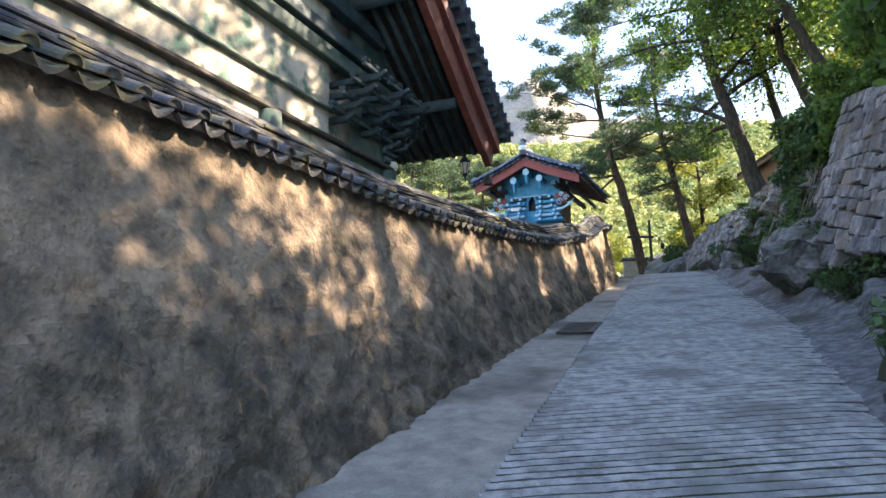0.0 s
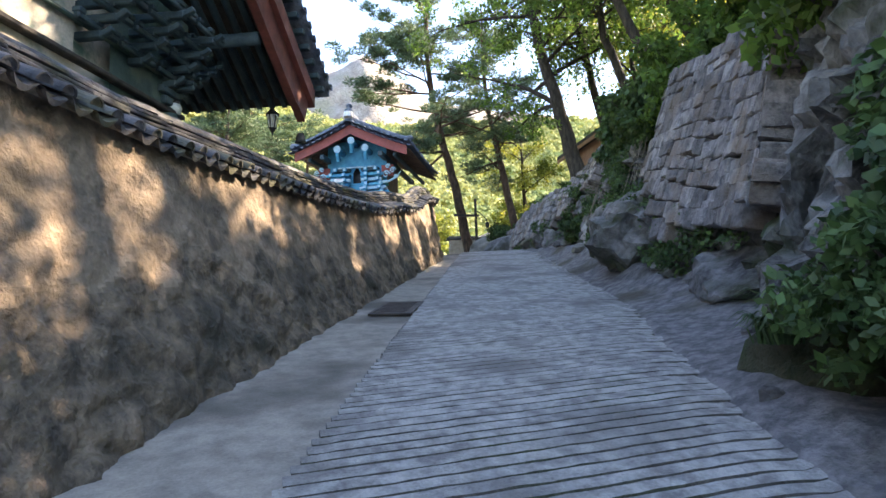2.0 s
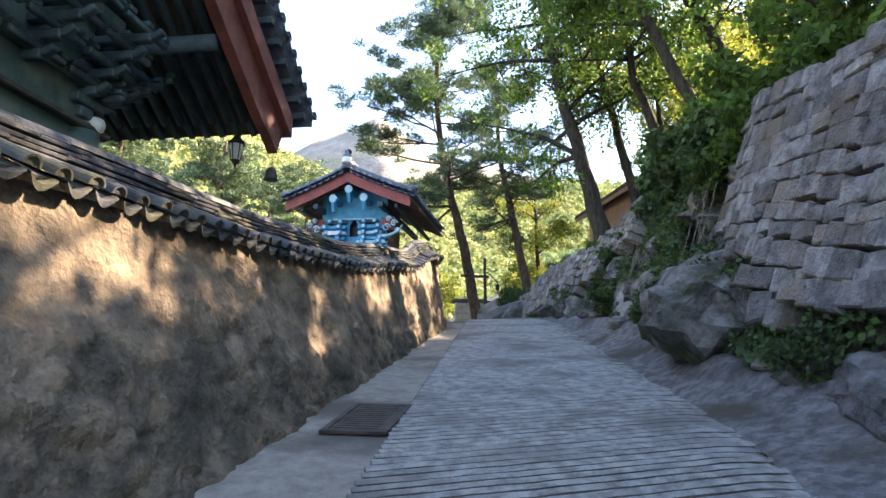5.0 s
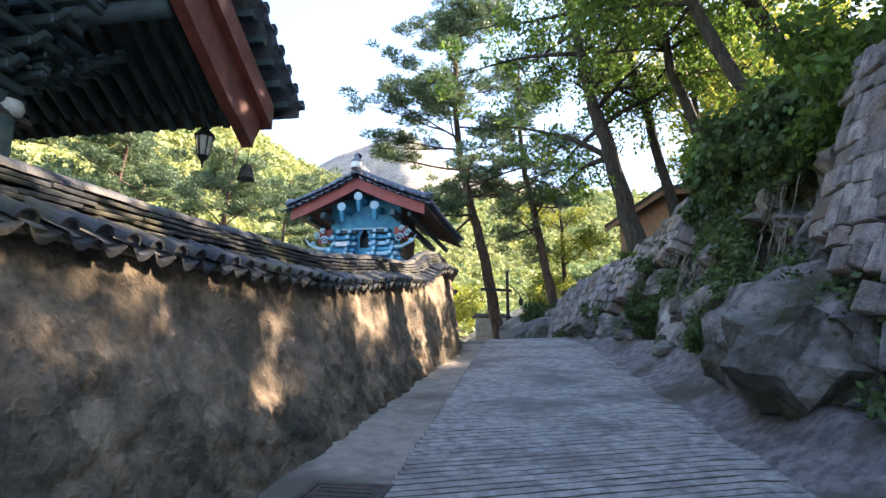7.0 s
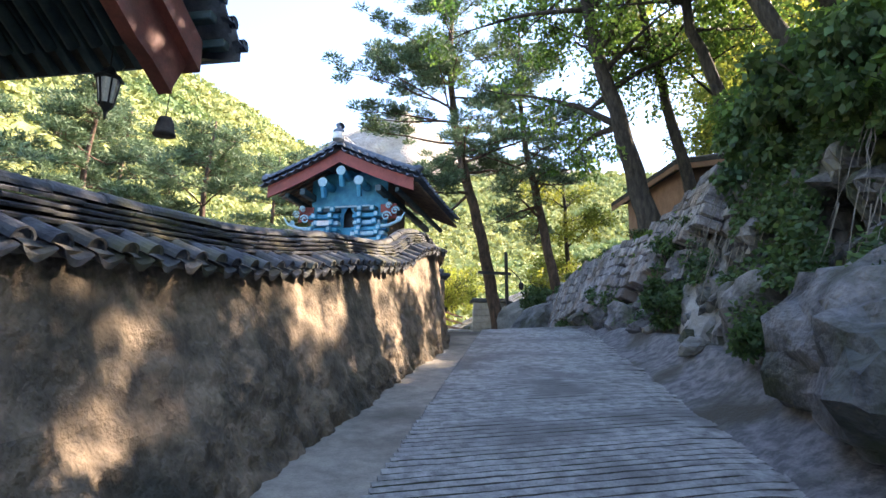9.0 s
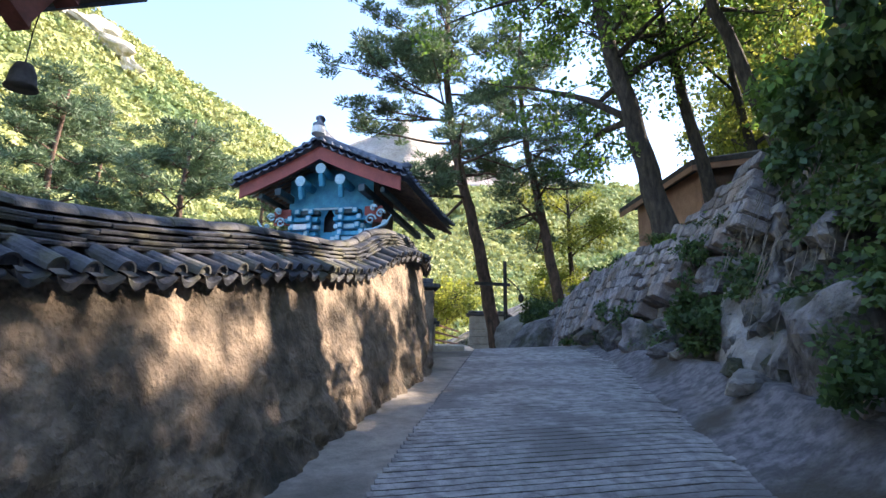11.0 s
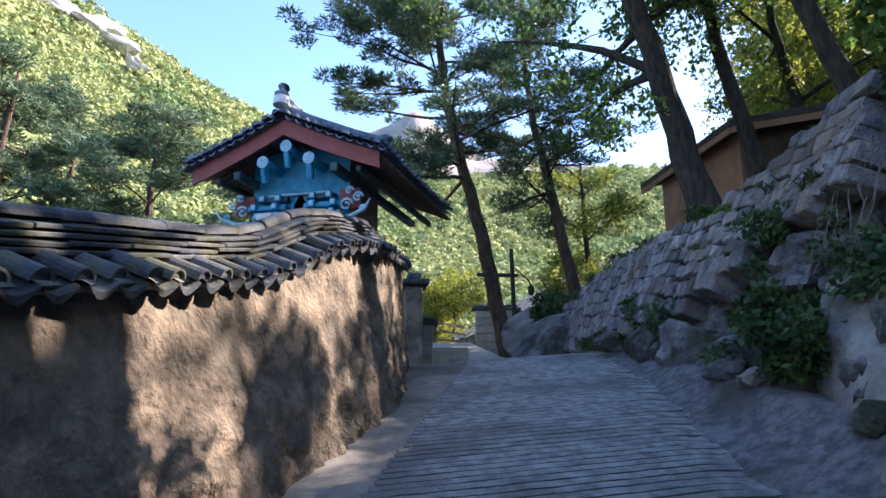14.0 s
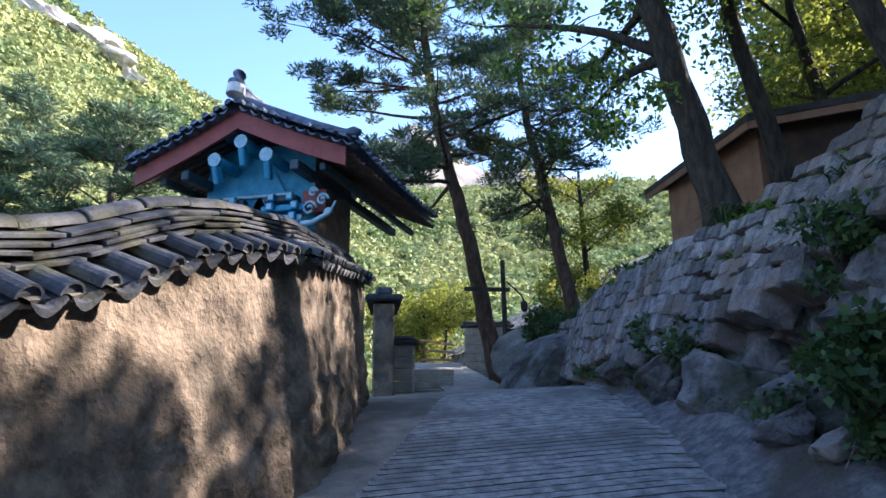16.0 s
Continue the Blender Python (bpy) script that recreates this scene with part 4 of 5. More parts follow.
# barge board of the far slope with a hooked lower end
def barge(name, o0, o1, lo, hi, mt, tip, label):
    bm = bmesh.new()
    S = [0.7 if tip else -0.3, 1, 1.5, 2, 3, 4, 5, 6, RIDGE_S]
    rows = []
    for o, z in ((o0, lo), (o0, hi), (o1, hi), (o1, lo), (o0, lo)):
        r = []
        if tip:
            r.append(hp(0.03, o, 5.93 if z == lo else 6.0))
            r.append(hp(0.42 if z == lo else -0.25, o, 6.15 if z == lo else 6.5))
        r += [hp(s, o, 6.1 + slope(s) + z) for s in S]
        rows.append(r)
    grid_mesh(bm, rows)
    bm.faces.new([bm.verts.new(rows[k][0]) for k in range(4)])
    hpart(name, bm, mt, label)


barge("barge_board", 0.02, -0.16, -0.24, 0.54, M_maroon, True, "maroon painted barge board with worn patches")
barge("upper_board", -0.04, -0.28, 0.42, 0.82, M_maroon, False, "maroon painted upper board")
# short outriggers under the verge tiles
s = -0.7
while s < 6:
    bm = bmesh.new()
    beam(bm, hp(s, 0.3, verge_z(s) - 0.24), hp(s, -0.36, verge_z(s) - 0.24), 0.15, 0.12, 0.012)
    hpart("outrigger", bm, M_teal)
    s += 0.34
HCOVER = cover_tile_mesh("hall_cover_tile", 0.095, 0.42, M_tileblue)
HPAN = pan_tile_mesh("hall_pan_tile", 0.26, 0.42, M_tileblue)
s = -1.0
while s < 6.2:
    for me, ds, uz in ((HCOVER, 0.0, 0.07), (HPAN, 0.15, 0.03)):
        ss = s + ds
        al = (hp(ss - 0.1, 0, verge_z(ss - 0.1)) - hp(ss + 0.1, 0, verge_z(ss + 0.1))).normalized()
        inw = (-HN).normalized()
        z = al.cross(inw).normalized()
        if z.z < 0:
            al, z = -al, -z
        mtx = Matrix((inw.cross(z), inw, z)).transposed().to_4x4()
        mtx.translation = hp(ss, -0.46, verge_z(ss) + uz)
        shared("verge_tile", me, mtx, hall)
    s += 0.30
o = -0.3
while o < 9:
    for me, do, uz in ((HCOVER, 0.0, 0.06), (HPAN, 0.15, 0.02)):
        inw = (-HD + Vector((0, 0, 0.56))).normalized()
        al = HN
        z = al.cross(inw).normalized()
        if z.z < 0:
            al, z = -al, -z
        mtx = Matrix((inw.cross(z), inw, z)).transposed().to_4x4()
        mtx.translation = hp(-1.05, o + do, verge_z(-1.05) + uz)
        shared("roof_tile", me, mtx, hall)
    o += 0.30
bm = bmesh.new()
tube(bm, [hp(s, -0.12, verge_z(s) + 0.22) for s in (-1.05, -0.6, 0, 1, 2, 3.5, 5, RIDGE_S - 1)], [0.10, 0.14, 0.14, 0.14, 0.14, 0.14, 0.14, 0.14], 8)
hpart("descending_ridge", bm, M_tileblue, smooth=True)
# round white lamp under the corner bracket
wl = tagged(empty("ceiling_lamp", hp(WS - 0.15, WO - 0.05, 5.45)), "round frosted lamp fixed under the corner bracket", "lamp")
bm = bmesh.new()
tube(bm, [(0, 0, 0.16), (0, 0, 0.10)], [0.10, 0.13], 12)
part("base", bm, M_black, wl)
bm = bmesh.new()
tube(bm, [(0, 0, 0.10), (0, 0, 0.02), (0, 0, -0.08), (0, 0, -0.13)], [0.12, 0.15, 0.12, 0.05], 12)
part("globe", bm, M_lampglass, wl, smooth=True)

# lantern under the eave
def hanging_lantern(p):
    lan = tagged(empty("hanging_lantern", p), "black iron carriage lantern hanging under the eave", "lantern")
    bm = bmesh.new()
    tube(bm, [(0, 0, 0.34), (0, 0, 0.66)], [0.008, 0.008], 6)
    part("hook", bm, M_black, lan)
    bm = bmesh.new()
    tube(bm, [(0, 0, 0.36), (0, 0, 0.32), (0, 0, 0.26), (0, 0, 0.20), (0, 0, 0.18)], [0.02, 0.06, 0.10, 0.17, 0.15], 6)
    part("roof", bm, M_black, lan)
    bm = bmesh.new()
    tube(bm, [(0, 0, 0.18), (0, 0, -0.12)], [0.125, 0.075], 6)
    part("glass", bm, M_lampglass, lan)
    for k in range(6):
        a = 2 * math.pi * k / 6
        bm = bmesh.new()
        beam(bm, (0.13 * math.cos(a), 0.13 * math.sin(a), 0.18), (0.08 * math.cos(a), 0.08 * math.sin(a), -0.12), 0.016, 0.016, 0)
        part("bar", bm, M_black, lan)
    bm = bmesh.new()
    tube(bm, [(0, 0, -0.11), (0, 0, -0.15), (0, 0, -0.20), (0, 0, -0.30)], [0.09, 0.07, 0.025, 0.008], 6)
    part("finial", bm, M_black, lan)


hanging_lantern((0.63, 15.65, 5.86))
bell = tagged(empty("wind_bell", (1.25, 15.78, 5.58)), "small dark bronze wind bell hanging from the hip rafter", "bell")
bm = bmesh.new()
tube(bm, [(0, 0, 0.14), (0, 0, 0.12), (0, 0, 0.05), (0, 0, -0.06), (0, 0, -0.10)], [0.02, 0.07, 0.10, 0.115, 0.135], 12)
part("bell_body", bm, M_dark, bell, smooth=True)
bm = bmesh.new()
tube(bm, [(0, 0, 0.13), (0.02, 0.0, 0.45), (0.05, 0.02, 0.7)], [0.006, 0.006, 0.006], 5)
part("wire", bm, M_black, bell)

# ---- the small painted gate pavilion ----
G, K = Vector((0.902, -0.432, 0)), Vector((0.432, 0.902, 0))
PC = Vector((3.87, 27.49, 0))


def pav(x, y, z):
    """x across the gable, y back, z up."""
    p = PC + G * x + K * y
    return Vector((p.x, p.y, z))


pv = tagged(empty("gate_pavilion"), "small gate pavilion with turquoise brackets, red gable boards and grey tiles", "pavilion")
PM = frame_of(PC, G)


def ppart(name, bm, material, label="", parent=None, smooth=False):
    return part(name, bm, material, parent or pv, label, smooth)


HALF, RL, EZ, RZ = 2.62, 6.65, 8.60, 9.72


def roof_z(x):
    k = abs(x) / HALF
    return RZ + (EZ - RZ) * (1.18 * k - 0.18 * k * k)


for sgn in (-1, 1):
    bm = bmesh.new()
    n = 10
    prof = [(sgn * HALF * 0.95 * i / n) for i in range(n + 1)]
    for dz0, dz1, y0, y1 in ((-0.48, -0.06, 0.0, 0.07),):
        lo_f = [pav(x, y0, roof_z(x) + dz0 + 0.02) for x in prof]
        hi_f = [pav(x, y0, roof_z(x) + dz1) for x in prof]
        lo_b = [pav(x, y1, roof_z(x) + dz0 + 0.02) for x in prof]
        hi_b = [pav(x, y1, roof_z(x) + dz1) for x in prof]
        grid_mesh(bm, [lo_f, hi_f, hi_b, lo_b, lo_f])
    e = [bm.verts.new(v) for v in (lo_f[-1], hi_f[-1], hi_b[-1], lo_b[-1])]
    bm.faces.new(e)
    ppart("gable_board", bm, M_red, "red oxide painted gable board")
    # roof skin
    bm = bmesh.new()
    xs2 = [sgn * HALF * i / 8 for i in range(9)]
    for dz in (-0.05, 0.08):
        grid_mesh(bm, [[pav(x, y, roof_z(x) + dz + 0.10 * abs(2 * y / RL - 1) ** 3 * abs(x) / HALF) for x in xs2] for y in (-0.12, 0.4, 1.2, 2.4, 3.6, 4.8, 5.8, 6.3, RL + 0.1)])
    ppart("roof_bed", bm, M_tileblue)
    # rafters under the eave
    y = 0.35
    while y < RL:
        bm = bmesh.new()
        tube(bm, [pav(sgn * (HALF - 0.08), y, EZ - 0.12), pav(sgn * 0.7, y, roof_z(0.7) - 0.13)], [0.05, 0.055], 7)
        ppart("rafter", bm, M_rafter, smooth=True)
        y += 0.26
# roof tiles along the slopes
PCOVER = cover_tile_mesh("pavilion_cover_tile", 0.085, 0.55, M_tileblue)
for sgn in (-1, 1):
    y = 0.15
    while y < RL:
        for i, x in enumerate((HALF + 0.05, HALF - 0.48, HALF - 1.0, HALF - 1.52, HALF - 2.05)):
            p = pav(sgn * x, y, roof_z(min(x, HALF)) + 0.10 + 0.10 * abs(2 * y / RL - 1) ** 3 * min(1, x / HALF))
            inn = pav(sgn * (x - 0.5), y, roof_z(max(0, x - 0.5)) + 0.10 + 0.10 * abs(2 * y / RL - 1) ** 3 * max(0, x - 0.5) / HALF) - p
            inn.normalize()
            al = K if sgn > 0 else -K
            z = al.cross(inn).normalized()
            mtx = Matrix((inn.cross(z), inn, z)).transposed().to_4x4()
            mtx.translation = p
            shared("roof_tile", PCOVER, mtx, pv)
        y += 0.29
# verge tiles over the gable board: short covers pointing out over the board
VERGE = cover_tile_mesh("verge_tile", 0.095, 0.34, M_tileblue)
DRIP = pan_tile_mesh("drip_tile", 0.24, 0.3, M_tileblue)
for sgn in (-1, 1):
    for i in range(10):
        x = sgn * (0.12 + 0.265 * i)
        dzx = (roof_z(abs(x) + 0.1) - roof_z(abs(x) - 0.1)) / 0.2 * sgn
        for me, ox, out, uz in ((VERGE, 0.0, -0.24, 0.10), (DRIP, 0.13, -0.20, 0.02)):
            xx = x + sgn * ox
            p = pav(xx, out, roof_z(min(abs(xx), HALF)) + uz)
            al = (G + Vector((0, 0, dzx))).normalized()
            z = al.cross(K).normalized()
            mtx = Matrix((al, K, z)).transposed().to_4x4()
            mtx.translation = p
            shared("verge_tile", me, mtx, pv)
bm = bmesh.new()
for sgn in (-1, 1):
    tube(bm, [pav(sgn * HALF * k, 0.12, roof_z(HALF * k) + 0.24 + (0.10 if k > 0.95 else 0)) for k in (0.02, 0.2, 0.4, 0.6, 0.8, 0.93, 1.0, 1.05)], [0.11] * 7 + [0.07], 8)
ppart("descending_ridge", bm, M_tileblue, smooth=True)
bm = bmesh.new()
beam(bm, pav(0, -0.05, RZ + 0.26), pav(0, RL, RZ + 0.26), 0.22, 0.36, 0.03)
tube(bm, [pav(0, -0.1, RZ + 0.46), pav(0, RL, RZ + 0.46)], [0.10, 0.10], 8)
ppart("ridge", bm, M_tileblue)
bm = bmesh.new()
tube(bm, [pav(0, -0.16, RZ + 0.28), pav(0, -0.14, RZ + 0.52), pav(0, -0.06, RZ + 0.74), pav(0, 0.06, RZ + 0.84)], [0.17, 0.19, 0.15, 0.07], 12)
ppart("finial_tile", bm, M_tileblue, smooth=True)
bm = bmesh.new()
tube(bm, [pav(0, -0.17, RZ + 0.22), pav(0, -0.15, RZ + 0.44)], [0.20, 0.19], 12)
ppart("finial_mortar", bm, M_white, "white mortar collar")

# gable wall and painted framing
bm = bmesh.new()
grid_mesh(bm, [[pav(x, 1.0, 3.5), pav(x, 1.0, min(roof_z(x) - 0.12, 9.2))] for x in (-1.35, -0.7, -0.26, -0.18, 0.18, 0.26, 0.7, 1.35)])
bmesh.ops.delete(bm, geom=[f for f in bm.faces if abs((f.calc_center_median() - PC).dot(G)) < 0.1], context="FACES")
grid_mesh(bm, [[pav(x, 1.0, z) for z in (3.5, 7.30)] for x in (-0.18, 0.18)])
grid_mesh(bm, [[pav(-0.18, 1.0, 7.75), pav(-0.18, 1.0, 9.2)], [pav(0, 1.0, 8.05), pav(0, 1.0, 9.3)], [pav(0.18, 1.0, 7.75), pav(0.18, 1.0, 9.2)]])
ppart("gable_wall", bm, M_blue, "turquoise painted gable wall with a dark pointed opening")
bm = bmesh.new()
for sg in (-1.35, 1.35):
    grid_mesh(bm, [[pav(sg, 1.0, 3.5), pav(sg, 1.0, 8.9)], [pav(sg, 3.0, 3.5), pav(sg, 3.0, 8.9)]])
grid_mesh(bm, [[pav(-1.35, 3.0, 3.5), pav(-1.35, 3.0, 8.9)], [pav(1.35, 3.0, 3.5), pav(1.35, 3.0, 8.9)]])
ppart("side_wall", bm, M_rafter, "dark timber side wall")
# Black sheet that stands in for the shade inside the pointed opening.
bm = bmesh.new()
box(bm, PM @ pose(0, 1.3, 7.6), 0.6, 0.02, 1.2)
ppart("opening_back", bm, M_black)
for x, z in ((-0.62, 8.66), (0.0, 9.02), (0.62, 8.66)):
    bm = bmesh.new()
    tube(bm, [pav(x, 0.16, z), pav(x, 1.1, z)], [0.13, 0.13], 12)
    pu = ppart("purlin", bm, M_blue, smooth=True)
    bm = bmesh.new()
    tube(bm, [pav(x, 0.13, z), pav(x, 0.165, z)], [0.155, 0.155], 14)
    for a in range(6):
        tube(bm, [pav(x + 0.08 * math.cos(a * 1.047), 0.118, z + 0.08 * math.sin(a * 1.047)), pav(x + 0.08 * math.cos(a * 1.047), 0.14, z + 0.08 * math.sin(a * 1.047))], [0.035, 0.035], 6)
    part("end_disc", bm, M_bluelt, pu, "pale flower painted end disc")
    bm = bmesh.new()
    beam(bm, pav(x, 0.22, z - 0.12), pav(x * 0.97, 0.34, z - 0.5), 0.15, 0.2, 0.03)
    ppart("strut", bm, M_blue)
# stacked brackets either side of the opening
rb = random.Random(5)
for sgn in (-1, 1):
    for z, w, out, mt in ((6.75, 1.35, 0.55, M_blue), (6.98, 1.15, 0.45, M_bluelt), (7.16, 1.2, 0.35, M_blue), (7.40, 0.95, 0.25, M_bluelt), (7.62, 1.05, 0.30, M_blue), (7.86, 0.8, 0.20, M_teal)):
        bm = bmesh.new()
        c = sgn * (0.25 + w / 2)
        box(bm, PM @ pose(c, 0.95 - out / 2, z), w, out, 0.13, 0.02)
        ppart("bracket_arm", bm, mt)
        for k in range(2):
            bm = bmesh.new()
            xx = sgn * (0.38 + w * (0.12 + 0.55 * k))
            box(bm, PM @ pose(xx, 0.9 - out, z + 0.02), 0.17, 0.10, 0.18, 0.02)
            bx = ppart("bracket_block", bm, M_blue)
            bm = bmesh.new()
            box(bm, PM @ pose(xx, 0.846 - out, z + 0.02), 0.11, 0.008, 0.11)
            part("painted_edge", bm, M_bluelt, bx, "pale blue painted border")
    # red panel and curled carving at the side
    bm = bmesh.new()
    box(bm, PM @ pose(sgn * 1.45, 0.8, 7.75), 0.55, 0.04, 0.5, 0.01)
    ppart("side_panel", bm, M_red)
    for cx, cz, r in ((1.42, 7.55, 0.17), (1.72, 7.72, 0.14), (1.50, 7.90, 0.11), (1.85, 7.42, 0.10)):
        bm = bmesh.new()
        pts = [pav(sgn * (cx + r * (1 - a / 16) * math.cos(a * 0.7)), 0.62, cz + r * (1 - a / 16) * math.sin(a * 0.7)) for a in range(14)]
        tube(bm, pts, [0.032] * 14, 6)
        ppart("scroll", bm, M_bluelt, "pale curled carving", smooth=True)
    bm = bmesh.new()
    tube(bm, [pav(sgn * 1.1, 0.6, 7.2), pav(sgn * 1.55, 0.55, 7.22), pav(sgn * 1.95, 0.5, 7.38), pav(sgn * 2.1, 0.48, 7.62)], [0.07, 0.06, 0.045, 0.02], 7)
    ppart("scroll", bm, M_bluelt, smooth=True)
    bm = bmesh.new()
    beam(bm, pav(sgn * 1.3, 0.1, 8.36), pav(sgn * 1.3, 6.4, 8.36), 0.2, 0.22, 0.02)
    beam(bm, pav(sgn * 1.9, 0.2, 8.30), pav(sgn * 1.9, 6.4, 8.30), 0.14, 0.16, 0.02)
    ppart("side_beam", bm, M_teal)
bm = bmesh.new()
grid_mesh(bm, [[pav(-0.7, 0.93, 8.0), pav(-0.4, 0.93, 8.55)], [pav(0, 0.93, 8.08), pav(0, 0.93, 8.66)], [pav(0.7, 0.93, 8.0), pav(0.4, 0.93, 8.55)]])
ppart("tympanum", bm, M_blue)
bm = bmesh.new()
beam(bm, pav(-0.85, 0.9, 8.0), pav(0.85, 0.9, 8.0), 0.06, 0.06, 0.01)
ppart("rail", bm, M_bluelt)
bm = bmesh.new()
box(bm, PM @ pose(-0.62, 0.3, 7.32), 0.42, 0.02, 0.16, 0.005)
ppart("name_plate", bm, M_white, "small white plate")

# ---- past the crest: piers, steps, fence, lamp ----
Z0 = ground_z(8.5, 30)


def step_flight():
    st = tagged(empty("steps"), "worn grey stone steps up to the gate", "steps")
    for k in range(5):
        bm = bmesh.new()
        z = Z0 - 0.25 + 0.18 * k
        box(bm, pose(8.55 + 0.1 * k, 31.4 + 0.38 * k, z, 0, 0, -12), 1.5, 0.42, 0.18, 0.02)
        part("step", bm, M_pier, st)


step_flight()


def gate_pier(x, y, h, w, d):
    pr = tagged(empty("gate_pier", (x, y, Z0 - 0.4)), "pale stone pier with a small tiled cap beside the steps", "pier", "piers by the steps")
    n = int(h / 0.32)
    rr = random.Random(int(x * 10))
    for k in range(n):
        bm = bmesh.new()
        box(bm, pose(0, 0, 0.16 + 0.32 * k, 0, 0, -12), w + rr.uniform(-0.02, 0.02), d, 0.305, 0.02)
        part("stone", bm, M_pier, pr)
    bm = bmesh.new()
    box(bm, pose(0, 0, n * 0.32 + 0.05, 0, 0, -12), w + 0.3, d + 0.3, 0.09, 0.02)
    box(bm, pose(0, 0, n * 0.32 + 0.16, 0, 0, -12), w + 0.1, d + 0.1, 0.12, 0.04)
    part("tiled_cap", bm, M_tile, pr)
    return pr


gate_pier(7.95, 31.5, 1.7, 0.65, 1.0)
gate_pier(11.9, 37.0, 2.6, 1.7, 0.5)
# low wall past the corner
bm = bmesh.new()
beam(bm, (6.9, 26.2, 4.4), (7.35, 30.6, 4.6), 0.4, 2.0, 0.03)
cw = tagged(empty("wall_low"), "pale earthen wall with a tiled cap past the corner", "wall", kind="structure")
part("plaster", bm, M_plaster, cw)
bm = bmesh.new()
beam(bm, (6.88, 26.0, 5.5), (7.37, 30.8, 5.7), 0.7, 0.12, 0.03)
beam(bm, (6.88, 26.0, 5.62), (7.37, 30.8, 5.82), 0.3, 0.14, 0.03)
part("tiled_cap", bm, M_tile, cw)
bm = bmesh.new()
rows = [[(9.05 + 0.0 * k, 30.5 + k, Z0 - 0.1 + 0.14 * k), (10.9, 30.5 + k, Z0 - 0.1 + 0.14 * k)] for k in range(8)]
grid_mesh(bm, rows + [[(9.05, 37.6, 3.0), (10.9, 37.6, 3.0)]])
grid_mesh(bm, [[(9.05, 30.4, 3.0), (10.9, 30.4, 3.0)], [(9.05, 30.5, Z0 - 0.1), (10.9, 30.5, Z0 - 0.1)]])
grid_mesh(bm, [[(9.05, 30.5 + k, 3.0), (9.05, 30.5 + k, Z0 - 0.1 + 0.14 * k)] for k in range(8)])
tagged(part("pavement_ramp", bm, M_pier), "sunlit pale concrete ramp past the crest", "ramp", kind="structure")
fence = tagged(empty("fence"), "orange brown wooden railing beyond the steps", "fence")
fa, fb = Vector((9.1, 35.5, 4.55)), Vector((11.4, 40.5, 4.65))
for k in range(9):
    p = fa.lerp(fb, k / 8)
    bm = bmesh.new()
    beam(bm, p - Vector((0, 0, 0.8)), p + Vector((0, 0, 0.85)), 0.09, 0.09, 0.01)
    part("post", bm, M_wood, fence)
for dz in (0.1, 0.42, 0.74):
    bm = bmesh.new()
    beam(bm, fa + Vector((0, 0, dz)), fb + Vector((0, 0, dz)), 0.06, 0.09, 0.01)
    part("rail", bm, M_wood, fence)

lp = tagged(empty("lamp_post", (11.15, 32.2, Z0 - 0.2)), "dark wooden lamp post with a cross arm and hanging lamp", "lamp post")
bm = bmesh.new()
tube(bm, [(0, 0, 0), (-0.02, 0, 2.0), (-0.05, 0, 4.0)], [0.085, 0.08, 0.07], 8)
part("pole", bm, M_dark, lp)
bm = bmesh.new()
beam(bm, (-1.25, 0, 3.1), (0.15, 0, 3.1), 0.1, 0.12, 0.01)
part("cross_arm", bm, M_dark, lp)
bm = bmesh.new()
tube(bm, [(0.05, 0, 3.35), (0.3, 0, 3.15), (0.55, 0, 2.9), (0.6, 0, 2.75)], [0.025] * 4, 6)
part("bracket", bm, M_black, lp)
bm = bmesh.new()
tube(bm, [(0.6, 0, 2.78), (0.6, 0, 2.70), (0.6, 0, 2.52), (0.6, 0, 2.44)], [0.05, 0.11, 0.10, 0.05], 10)
part("lamp_head", bm, M_black, lp)
bm = bmesh.new()
box(bm, pose(0.12, -0.02, 1.55), 0.38, 0.25, 0.75, 0.02)
part("switch_box", bm, M_black, lp)

# ---- the hut on the slope ----
hut = tagged(empty("hut"), "small salmon clay hut with a dark tiled roof among the trees", "hut")
P1, P2, P3 = Vector((16.4, 31.0, 0)), Vector((15.9, 26.4, 0)), Vector((20.6, 22.4, 0))
# The second wall's shade is painted in by its dark brown colour.
for a, b, mt, nm in ((P1, P2, M_hutwall, "salmon clay wall"), (P2, P3, M_hutshade, "clay wall coloured dark brown for its shaded side")):
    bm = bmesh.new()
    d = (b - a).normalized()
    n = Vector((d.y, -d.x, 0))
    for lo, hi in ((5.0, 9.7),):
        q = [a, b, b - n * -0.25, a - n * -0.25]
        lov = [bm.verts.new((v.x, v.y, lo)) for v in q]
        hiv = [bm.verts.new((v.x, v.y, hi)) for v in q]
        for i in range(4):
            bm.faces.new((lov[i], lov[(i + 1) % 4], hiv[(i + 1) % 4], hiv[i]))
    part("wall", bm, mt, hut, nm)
cen = Vector((20.5, 29.0, 11.6))
edge = [P1 + Vector((-0.5, 1.0, 9.75)), P2 + Vector((-0.85, -0.45, 9.65)), P3 + Vector((0.2, -1.1, 9.65))]
bm = bmesh.new()
e = [bm.verts.new(v) for v in edge]
e2 = [bm.verts.new(v + Vector((0, 0, 0.16))) for v in edge]
c = [bm.verts.new(cen + Vector((-1.5, 1.5, 0))), bm.verts.new(cen), bm.verts.new(cen + Vector((2, -3, 0)))]
for i in (0, 1):
    bm.faces.new((e[i], e[i + 1], e2[i + 1], e2[i]))
    bm.faces.new((e2[i], e2[i + 1], c[i + 1], c[i]))
